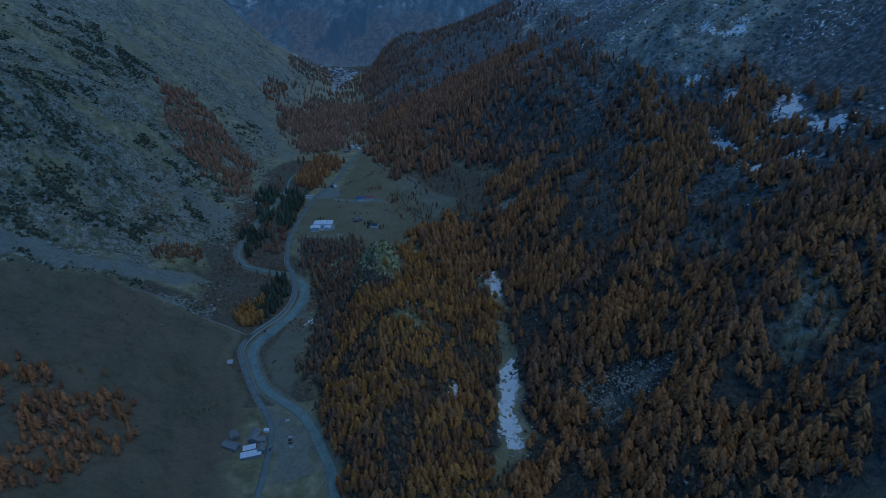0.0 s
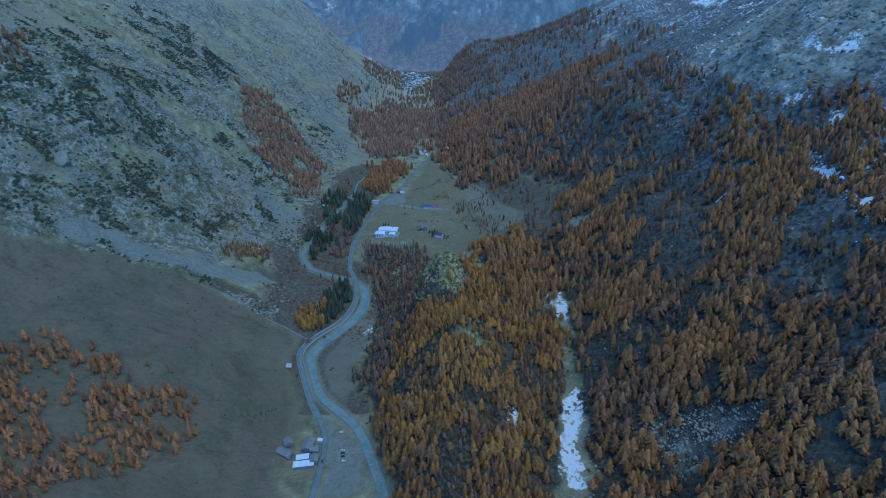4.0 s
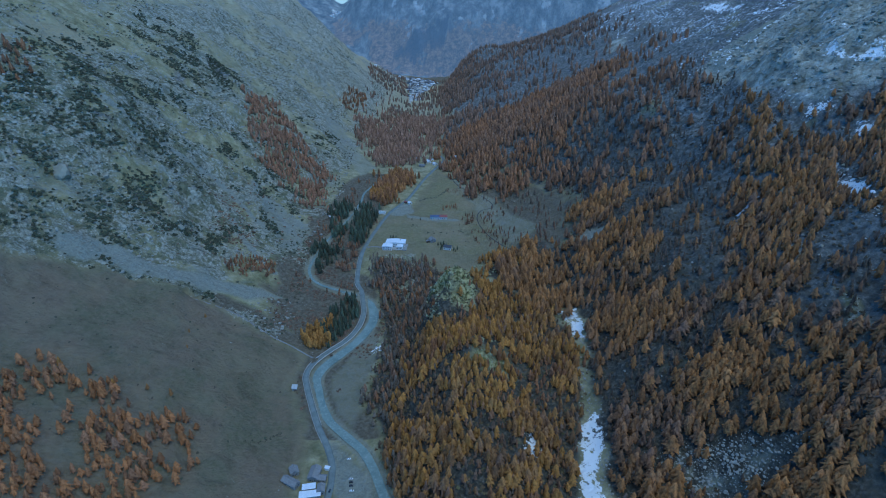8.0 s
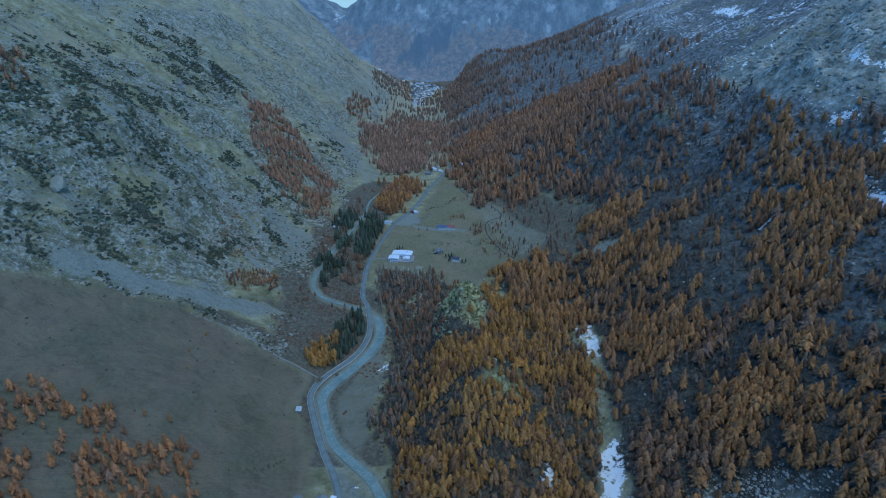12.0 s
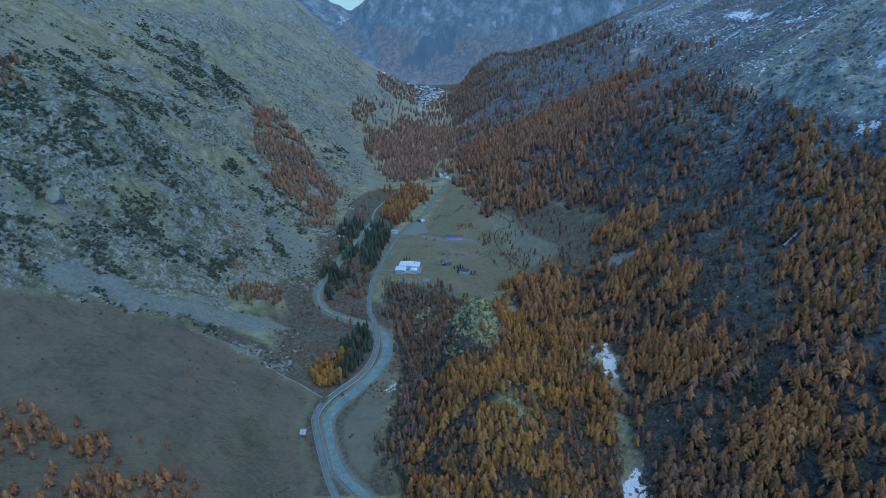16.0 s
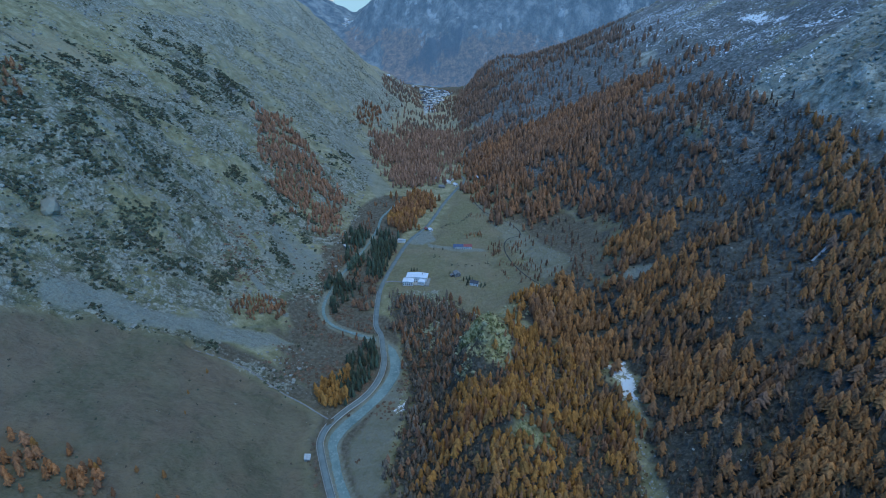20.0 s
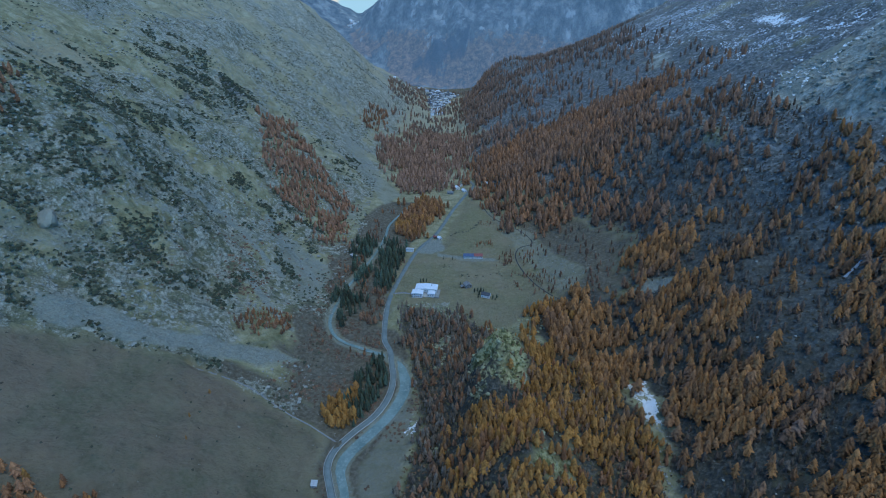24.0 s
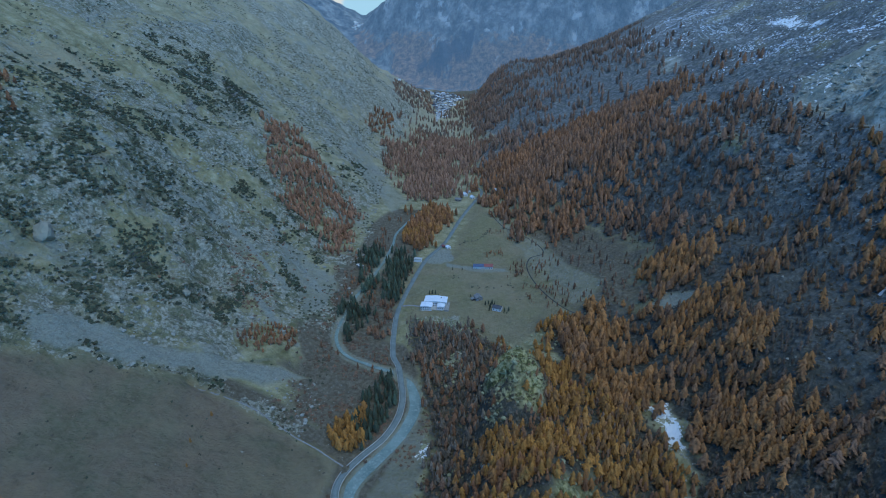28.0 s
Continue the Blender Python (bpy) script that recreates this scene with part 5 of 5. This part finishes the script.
rocks("high_rocks", (380, 500, 820, 2000), 7.5, lambda x, y: 0.6 * region(x, y, HEATH, 10) * np.clip(0.4 + 1.5 * fbm(x, y, 60, 3), 0, 1), (1.5, 6.5), "grey blocks on the high stony slope")
flecked = lambda x, y: np.maximum(np.max([region(x, y, p, 25, 25) for p in SNOW_FLECKED], 0), 0.5 * np.clip((height(x, y) - 280) / 90, 0, 1) * (y > 1150))
rocks("snowy_rocks", (400, 500, 860, 2560), 6.5, lambda x, y: flecked(x, y) * np.clip(-0.05 + 1.8 * fbm(x - 70, y, 38, 4), 0, 1) * (1 - 0.8 * region(x, y, ROCK_FACE, 4)), (1.5, 5.0), "snow-covered blocks strewn over the high slope", SNOW)
rocks("rubble", (-180, 425, -140, 470), 2.2, lambda x, y: 0.6 * np.maximum(hump(x, y, -167, 439, 7, 3, 30), hump(x, y, -150, 452, 8, 3, 20)), (0.6, 1.6), "tumbled stones of old walls beside the farmhouses")
rocks("heath_rocks", (130, 260, 560, 1200), 15.0, lambda x, y: 0.35 * region(x, y, HEATH, 10), (0.8, 3.4), "grey rocks showing through the heath")

def great_boulder(x, y, wide, deep, tall, turn, label, seed):
    """One huge block, its faces broken and its edges worn."""
    chance = np.random.RandomState(seed)
    bm = bmesh.new()
    bmesh.ops.create_icosphere(bm, subdivisions=3, radius=0.5)
    planes = chance.randn(16, 3)
    planes /= np.linalg.norm(planes, axis=1)[:, None]
    cut = 0.24 + 0.24 * chance.rand(16)
    for p in bm.verts:
        n = np.array(p.co[:]) * 2
        reach = min([c / d for c, d in zip(cut, planes @ n) if d > 0.2] + [0.55])
        p.co = n * reach * (1 + 0.04 * chance.randn())
    me = bpy.data.meshes.new("boulder")
    bm.to_mesh(me)
    bm.free()
    me.materials.append(CRAG_ROCK)
    ob = new("boulder", me)
    ob.matrix_world = pose(x, y, float(ground(x, y)) + 0.12 * tall, 0, 0, turn) @ Matrix.Diagonal((wide, deep, tall, 1))
    return tagged(ob, label, "boulder", "great boulders on the slopes")


great_boulder(-500, 748, 26, 30, 24, 20, "huge pale boulder standing among dark dwarf pines", 3)
great_boulder(-383, 790, 12, 10, 9, 50, "grey boulder on the rocky slope", 4)
great_boulder(-470, 790, 14, 12, 10, 110, "grey boulder among dwarf pines", 5)
great_boulder(219, 372, 9, 8, 6, 10, "large grey boulder at the foot of the boulder field", 6)

# a low parapet along the valley side of the road
def parapet(line, y_from, y_to, off):
    some = line[(line[:, 1] > y_from) & (line[:, 1] < y_to)]
    p = some[:, :2]
    way = np.gradient(p, axis=0)
    way /= np.linalg.norm(way, axis=1)[:, None]
    side = np.stack([way[:, 1], -way[:, 0]], 1)
    cols = [(off - 0.2, -0.4), (off - 0.2, 0.85), (off + 0.2, 0.85), (off + 0.2, -0.4)]
    x = np.stack([p[:, 0] + side[:, 0] * o for o, _ in cols], 1)
    y = np.stack([p[:, 1] + side[:, 1] * o for o, _ in cols], 1)
    z = np.stack([some[:, 2] + 0.22 + h for _, h in cols], 1)
    me = sheet_mesh("roadside_wall", x, y, z)
    me.materials.append(KERB)
    return tagged(new("roadside_wall", me), "low pale concrete parapet along the road", "wall", kind="structure")


parapet(ROAD, 500, 900, 3.7)
parapet(ROAD, 520, 760, -3.7)


# ---- buildings ----


def part(name, bm, material, parent, label=""):
    """Link a bmesh as one mesh object under a thing or a part."""
    me = bpy.data.meshes.new(name)
    bm.to_mesh(me)
    bm.free()
    me.materials.append(material)
    ob = new(name, me)
    ob.parent = parent
    return tagged(ob, label)


def box_bm(x0, y0, z0, x1, y1, z1, bevel=0.0):
    bm = bmesh.new()
    bmesh.ops.create_cube(bm, size=1, matrix=Matrix.LocRotScale(((x0 + x1) / 2, (y0 + y1) / 2, (z0 + z1) / 2), None, (x1 - x0, y1 - y0, z1 - z0)))
    if bevel:
        bmesh.ops.bevel(bm, geom=bm.edges[:], offset=bevel, segments=1, affect="EDGES")
    return bm


def prism_bm(outline, y0, y1):
    """A solid whose outline (x, z) runs from y0 to y1."""
    bm = bmesh.new()
    a = [bm.verts.new((x, y0, z)) for x, z in outline]
    b = [bm.verts.new((x, y1, z)) for x, z in outline]
    bm.faces.new(a)
    bm.faces.new(b[::-1])
    for k in range(len(a)):
        bm.faces.new((a[k - 1], a[k], b[k], b[k - 1]))
    bmesh.ops.recalc_face_normals(bm, faces=bm.faces)
    return bm


def stand(name, x, y, turn, label, category, group="", sink=0.0):
    ob = new(name)
    ob.matrix_world = pose(x, y, float(ground(x, y)) - sink, 0, 0, turn)
    return tagged(ob, label, category, group)


def house(name, x, y, turn, wide, deep, eaves, rise, wall, roof, label, windows=3, storeys=1, chimney=True, category="house", group="", detail=True):
    """A gabled house: the ridge runs along its depth (y); wide is across the gable."""
    h = stand(name, x, y, turn, label, category, group)
    w, d = wide / 2, deep / 2
    part("wall", prism_bm([(-w, -1.5), (w, -1.5), (w, eaves), (0, eaves + rise), (-w, eaves)], -d, d), wall, h)
    out, thick = 0.5, 0.25
    drop = rise / w * out
    for side in (-1, 1):
        s = side
        bm = prism_bm([(0, eaves + rise + 0.02), (s * (w + out), eaves - drop + 0.02), (s * (w + out), eaves - drop + thick), (0, eaves + rise + thick)], -d - out, d + out)
        part("roof_slope", bm, roof, h)
    if not detail:
        return h
    part("ridge_cap", box_bm(-0.18, -d - out, eaves + rise + thick - 0.05, 0.18, d + out, eaves + rise + thick + 0.12), roof, h)
    if chimney:
        part("chimney", box_bm(w * 0.3, d * 0.35, eaves + rise * 0.4, w * 0.3 + 0.8, d * 0.35 + 0.8, eaves + rise + 1.1, 0.04), STONE, h)
    for k in range(storeys):
        z = 1.0 + 2.7 * k
        for j in range(windows):
            yy = -d + deep * (j + 0.5) / windows
            for s in (-1, 1):
                win = part("window", box_bm(s * w - 0.06, yy - 0.5, z, s * w + 0.06, yy + 0.5, z + 1.15), GLASS, h)
                part("window_sill", box_bm(s * w - 0.05, yy - 0.6, z - 0.12, s * w + 0.14 * s if s > 0 else s * w + 0.05, yy + 0.6, z - 0.01) if s > 0 else box_bm(-w - 0.14, yy - 0.6, z - 0.12, -w + 0.05, yy + 0.6, z - 0.01), KERB, win)
        for s in (-1, 1):
            xx = s * w * 0.45
            part("window", box_bm(xx - 0.5, -d - 0.06, z, xx + 0.5, -d + 0.06, z + 1.15), GLASS, h)
    part("door", box_bm(-0.5, -d - 0.08, -0.2, 0.5, -d + 0.05, 2.0), TIMBER, h)
    return h


def shed(name, x, y, turn, wide, deep, tall, slope, wall, roof, label, category="shed", openings=0, group=""):
    """A plain building under one tilted roof sheet."""
    h = stand(name, x, y, turn, label, category, group)
    w, d = wide / 2, deep / 2
    part("wall", prism_bm([(-w, -1.5), (w, -1.5), (w, tall), (-w, tall + slope)], -d, d), wall, h)
    k = slope / wide * 0.5
    part("roof", prism_bm([(-w - 0.5, tall + slope + k + 0.02), (w + 0.5, tall - k + 0.02), (w + 0.5, tall - k + 0.25), (-w - 0.5, tall + slope + k + 0.25)], -d - 0.5, d + 0.5), roof, h)
    for j in range(openings):
        xx = -w + wide * (j + 0.5) / openings
        part("window", box_bm(xx - 0.7, -d - 0.06, 1.0, xx + 0.7, -d + 0.06, 2.3), GLASS, h)
    part("door", box_bm(w - 0.05, -0.5, -0.2, w + 0.08, 0.5, 2.0), TIMBER, h)
    return h


# the large white building on the meadow: a main block, a lower wing and an annexe
inn = stand("mountain_hotel", -86, 926, -6, "large white building with pale metal roofs on the meadow", "hotel")
part("main_block", box_bm(-17, -2, -2, 15, 14, 7.5, 0.08), WHITEWASH, inn)
part("main_roof", prism_bm([(-18, 7.52), (16, 7.52), (16, 7.85), (-1, 9.3), (-18, 7.85)], -2.8, 14.8), WHITE_ROOF, inn)
part("wing", box_bm(-21, -15, -2.5, -5, -2.0, 6.0, 0.08), WHITEWASH, inn)
part("wing_roof", prism_bm([(-21.8, 6.02), (-4.2, 6.02), (-4.2, 6.3), (-13, 7.5), (-21.8, 6.3)], -15.8, -1.6), WHITE_ROOF, inn)
part("annexe", box_bm(3, -12, -2.5, 13, -2.0, 5.0, 0.08), WHITEWASH, inn)
part("annexe_roof", prism_bm([(2.4, 5.02), (13.6, 5.02), (13.6, 5.25), (8, 6.2), (2.4, 5.25)], -12.6, -1.6), WHITE_ROOF, inn)
part("terrace", box_bm(-5, -13, -2.5, 3, -2.0, 0.5, 0.05), KERB, inn)
part("terrace_wall", box_bm(13.2, -14, -2, 20, 10, 1.2, 0.05), STONE, inn)
for k in range(7):
    for z in (0.8, 3.9):
        part("window", box_bm(-4 + 2.6 * k - 0.6, -2.12, z, -4 + 2.6 * k + 0.6, -1.95, z + 1.4), GLASS, inn)
for k in range(5):
    for z in (0.6, 3.4):
        part("window", box_bm(-19.5 + 3.1 * k - 0.6, -15.1, z, -19.5 + 3.1 * k + 0.6, -14.95, z + 1.4), GLASS, inn)
for k in range(4):
    for z in (0.6, 3.4):
        part("window", box_bm(-21.1, -13.5 + 3 * k - 0.6, z, -20.95, -13.5 + 3 * k + 0.6, z + 1.4), GLASS, inn)
for k in range(3):
    part("window", box_bm(4.5 + 3 * k - 0.6, -12.1, 1.6, 4.5 + 3 * k + 0.6, -11.95, 3.0), GLASS, inn)
part("door", box_bm(-2.0, -2.14, -0.1, -0.6, -1.94, 2.2), TIMBER, inn)
part("chimney", box_bm(6, 8, 7.5, 7.2, 9.2, 10.4, 0.05), STONE, inn)

house("chalet", 4, 914, 70, 9, 13, 4.6, 2.6, WHITEWASH, DARK_ROOF, "white chalet with a dark roof among small conifers", 3, 2)
house("farmhouse", -23, 944, 20, 10, 11, 4.2, 2.8, STONE, SLATE, "stone house with a grey slab roof", 2, 2)
house("barn", -31, 941, 20, 5, 5, 2.4, 1.4, TIMBER, SLATE, "small timber barn beside the stone house", 1, 1, False, "barn")
shed("lodge", -121, 1064, 80, 8, 13, 4.2, 0.8, WHITEWASH, DULL_ROOF, "white roadside hut with a pale flat roof", "hut", 2)
shed("cabin", -216, 1034, 40, 7, 11, 3.4, 0.6, STONE, DULL_ROOF, "small cabin with a pale roof by the river", "hut", 1)
shed("hay_hut", -184, 579, 5, 5.5, 7, 2.6, 0.9, STONE, DULL_ROOF, "lone small hut with a pale roof on the meadow edge", "hut")
house("kiosk", -70, 1115, 30, 7, 8, 3.0, 1.6, WHITEWASH, WHITE_ROOF, "small white hut with a pale roof at the car park", 2, 1, False, "hut")
house("annexe_hut", -78, 1118, 30, 5, 6, 2.6, 1.3, TIMBER, RED_PAINT, "small red-roofed hut at the car park", 1, 1, False, "hut")

hostel = stand("hostel", -11, 1043, 0, "long low white building with a blue and a red roof half", "hostel")
part("wall", box_bm(-16, -5, -2, 16, 5, 4.2, 0.05), WHITEWASH, hostel)
for x0, x1, paint, name in ((-16.6, 1.5, BLUE_PAINT, "blue"), (1.5, 16.6, RED_PAINT, "red")):
    bm = bmesh.new()
    v = [bm.verts.new(c) for c in ((x0, -5.8, 4.3), (x1, -5.8, 4.3), (x1, 0, 7.2), (x0, 0, 7.2), (x0, 5.8, 4.3), (x1, 5.8, 4.3), (x0, -5.8, 4.55), (x1, -5.8, 4.55), (x1, 0, 7.5), (x0, 0, 7.5), (x0, 5.8, 4.55), (x1, 5.8, 4.55))]
    for q in ((0, 1, 2, 3), (3, 2, 5, 4), (7, 6, 9, 8), (8, 9, 10, 11), (0, 6, 7, 1), (4, 5, 11, 10), (0, 3, 9, 6), (3, 4, 10, 9), (1, 7, 8, 2), (2, 8, 11, 5)):
        bm.faces.new([v[k] for k in q])
    bmesh.ops.recalc_face_normals(bm, faces=bm.faces)
    part("roof_half", bm, paint, hostel, "faded %s roof half" % name)
for k in range(9):
    win = part("window", box_bm(-14 + 3.5 * k - 0.6, -5.1, 1.0, -14 + 3.5 * k + 0.6, -4.95, 2.8), GLASS, hostel)
    part("window_sill", box_bm(-14 + 3.5 * k - 0.7, -5.2, 0.88, -14 + 3.5 * k + 0.7, -5.0, 0.98), KERB, win)
part("door", box_bm(-0.7, -5.12, -0.2, 0.7, -4.95, 2.2), TIMBER, hostel)

# the hamlet by the near road
house("stone_house", -158, 460, 25, 8, 9, 4, 2.4, STONE, SLATE, "old stone house with a grey slab roof", 2, 1, True, group="hamlet houses")
house("stone_house", -158, 446, 60, 8, 17, 3.6, 2.4, STONE, SLATE, "long stone farmhouse with a grey slab roof", 4, 1, True, group="hamlet houses")
house("stone_house", -137, 457, -5, 10, 15, 4.5, 2.8, STONE, SLATE, "broad stone farmhouse with a grey slab roof", 3, 1, True, group="hamlet houses")
house("stone_house", -129, 452, 85, 7, 9, 3.8, 2.2, STONE, SLATE, "stone outbuilding with a grey slab roof", 2, 1, False, group="hamlet houses")
house("stone_house", -127, 438, 5, 7, 9, 4.5, 2.2, STONE, SLATE, "small stone house beside the road", 2, 1, True, group="hamlet houses")
shed("stable", -139, 440, 100, 7, 12, 4.0, 0.8, STONE, WHITE_ROOF, "stable with a pale sheet roof", "stable", 2)
shed("stable", -136.3, 431.5, 98, 8, 19.5, 3.6, 0.8, STONE, WHITE_ROOF, "long stable with a pale sheet roof", "stable", 2)
shed("store_hut", -126, 465, 80, 3.5, 4.5, 2.5, 0.4, WHITEWASH, WHITE_ROOF, "tiny white hut beside the road", "hut")

# houses by the far end of the meadow road
for hx, hy, turn, wide, deep, roof in ((-35, 1380, 20, 9, 12, WHITE_ROOF), (-19, 1362, 35, 8, 9, WHITE_ROOF), (-50, 1346, 75, 7, 13, SLATE), (31, 1364, 60, 7, 9, WHITE_ROOF), (-62, 1416, 15, 9, 11, SLATE), (-28, 1400, 40, 8, 10, SLATE)):
    house("roadside_house", hx, hy, turn, wide, deep, 4.2, 2.4, WHITEWASH if wide > 7 else STONE, roof, "small house at the end of the meadow road", 2, 1, True, group="houses at the road end")

# the village far down the valley
village_rng = np.random.RandomState(5)
vx, vy = scatter((-220, 2400, 100, 3540), 21, lambda x, y: 0.62 * region(x, y, VILLAGE, 10, 10), village_rng)
for k, (x, y) in enumerate(zip(vx[:170], vy[:170])):
    big = village_rng.rand() < 0.2
    house("village_house", x, y, village_rng.rand() * 180, 8 + 4 * village_rng.rand() + 4 * big, 10 + 5 * village_rng.rand() + 10 * big, 6 + 5 * village_rng.rand(), 3.2, WHITEWASH if village_rng.rand() < 0.65 else STONE, (WHITE_ROOF, DULL_ROOF, SLATE, DARK_ROOF)[village_rng.randint(4)], "distant village house with pale walls", group="village houses", detail=False)

# a hamlet still farther off, on a shelf above the notch of the valley
for k in range(16):
    house("village_house", -770 + 75 * village_rng.rand(), 4325 + 110 * village_rng.rand(), village_rng.rand() * 180, 13 + 6 * village_rng.rand(), 16 + 10 * village_rng.rand(), 8, 3.2, WHITEWASH, (WHITE_ROOF, SLATE)[k % 2], "house of a tiny far hamlet", group="far hamlet houses", detail=False)
for x, y in ((-344, 3193), (-30, 3390), (-81, 2585), (-100, 2560), (-232, 3500)):
    house("village_house", x, y, village_rng.rand() * 180, 10, 14, 6, 3.2, WHITEWASH, WHITE_ROOF, "lone pale house near the far village", group="outlying houses", detail=False)
strip_object("road", graded([(-236, 3585), (-190, 3512), (-166, 3404), (-150, 3250), (-135, 2900), (-128, 2450)]), 4.0, 0.8, 0.0, KERB, "pale far road through the village", "road")

# ---- parked cars ----


def car(x, y, turn, paint, label):
    c = stand("car", x, y, turn, label, "car", "cars on the gravel car park")
    c.location.z += 0.02
    bm = prism_bm([(-2.1, 0.35), (2.1, 0.35), (2.15, 0.7), (2.0, 0.9), (1.1, 0.98), (-1.9, 1.0), (-2.15, 0.85)], -0.85, 0.85)
    bmesh.ops.bevel(bm, geom=bm.edges[:], offset=0.06, segments=1, affect="EDGES")
    part("body", bm, paint, c)
    part("cabin", prism_bm([(-1.75, 0.98), (1.05, 0.96), (0.4, 1.45), (-1.35, 1.48)], -0.76, 0.76), GLASS, c, "dark glazed cabin")
    part("roof", box_bm(-1.3, -0.72, 1.46, 0.38, 0.72, 1.53, 0.03), paint, c)
    for wx in (-1.3, 1.3):
        for wy in (-0.8, 0.8):
            bm = bmesh.new()
            bmesh.ops.create_cone(bm, cap_ends=True, segments=14, radius1=0.33, radius2=0.33, depth=0.22, matrix=Matrix.Translation((wx, wy, 0.33)) @ Matrix.Rotation(math.pi / 2, 4, "X"))
            part("wheel", bm, RUBBER, c)
    for wy in (-0.6, 0.6):
        part("headlight", box_bm(2.05, wy - 0.16, 0.66, 2.17, wy + 0.16, 0.8), KERB, c)
    return c


car(-106, 477.5, 15, CAR_WHITE, "white car parked alone on the gravel")
car(-100.4, 452, 4, CAR_WHITE, "white car parked in a short row")
car(-99.8, 447.8, 3, CAR_DARK, "dark car parked in a short row")
car(-99.2, 443.6, 5, CAR_DARK, "dark car parked in a short row")
car(-97.8, 437.5, 6, CAR_WHITE, "white car at the end of a short row")
car(-118.9, 438, 82, CAR_DARK, "dark car on the asphalt road")

# ---- single trees near the camera and on the meadow ----


def tree_meshes(shape, tint, material, name):
    v, f, trunk = shape
    wood_me = raw_mesh("trunk", v[:8], f[:trunk], smooth=False)
    wood_me.materials.append(BARK)
    crown = raw_mesh("crown", v[8:], f[trunk:] - 8)
    point_colour(crown, "leaf", np.column_stack([np.tile(tint, (len(v) - 8, 1)), np.ones(len(v) - 8)]))
    crown.materials.append(material)
    return wood_me, crown


tree_rng = np.random.RandomState(23)
NEAR_SHAPES = [larch_shape(tree_rng, 9, 12, 0.95, 0.20 + 0.025 * (k % 3)) for k in range(5)]
LARCH_KINDS = [tree_meshes(s, t * (0.8 + 0.35 * tree_rng.rand()), LARCH, "larch") for s in NEAR_SHAPES for t in (GOLD, (GOLD + RUST) / 2, RUST)]
FIR_KINDS = [tree_meshes(larch_shape(tree_rng, 10, 12, 1.0, 0.19), NEEDLE * k, SPRUCE, "conifer") for k in (0.9, 1.2, 1.5)]


def tree(x, y, tall, kinds, name, label, group):
    t = new(name)
    t.matrix_world = pose(x, y, float(ground(x, y)), 0, 0, tree_rng.rand() * 360) @ Matrix.Diagonal((tall * 1.22, tall * 1.22, tall, 1))
    tagged(t, label, "tree", group)
    for piece, me in zip(("trunk", "crown"), kinds[tree_rng.randint(len(kinds))]):
        new(piece, me).parent = t
    return t


nx, ny = scatter((-45, 350, 100, 388), 5.4, lambda x, y: region(x, y, RIDGE_WOOD, 5, 4) * 0.8 * ridge_gaps(x, y), tree_rng)
for x, y in zip(nx, ny):
    tree(x, y, 9 + 8 * tree_rng.rand(), LARCH_KINDS, "larch", "golden autumn larch on the rocky ridge", "larches on the ridge")
nx, ny = scatter((-75, 560, 160, 588), 5.2, lambda x, y: region(x, y, RIDGE_WOOD, 11, 10) * bare_spots(x, y) * 0.85 * ridge_gaps(x, y), tree_rng)
for x, y in zip(nx, ny):
    tree(x, y, 9 + 10 * tree_rng.rand(), LARCH_KINDS, "larch", "golden autumn larch in the wood on the ridge", "larches on the ridge")
for x, y, tall in ((-377, 492, 13), (-354, 497, 12), (-336, 483, 14), (-328, 486, 13), (-286, 504, 10), (-268, 477, 11), (-304, 498, 8), (-304, 646, 7), (-305, 602, 6), (-297, 575, 5)):
    tree(x, y, tall, LARCH_KINDS[1:], "larch", "single rusty larch on the dry meadow", "larches on the meadow")
for x, y, tall in ((-13, 926, 8), (-8, 929, 7), (14, 909, 7), (20, 909, 8), (17, 903, 5), (-97, 957, 8), (-93, 959, 8), (-88, 959, 7), (-46, 1033, 6)):
    tree(x, y, tall, FIR_KINDS, "conifer", "small dark conifer beside a house", "conifers by the houses")
for x, y, tall in ((-6, 919, 9), (-3, 927, 10), (13, 905, 5), (15, 911, 4), (-8, 911, 7), (1, 928, 6), (-34, 950, 5), (-88, 943, 8), (-83, 945, 9), (-95, 941, 7), (-62, 1034, 6)):
    tree(x, y, tall, FIR_KINDS, "conifer", "small dark conifer beside a house", "conifers by the houses")
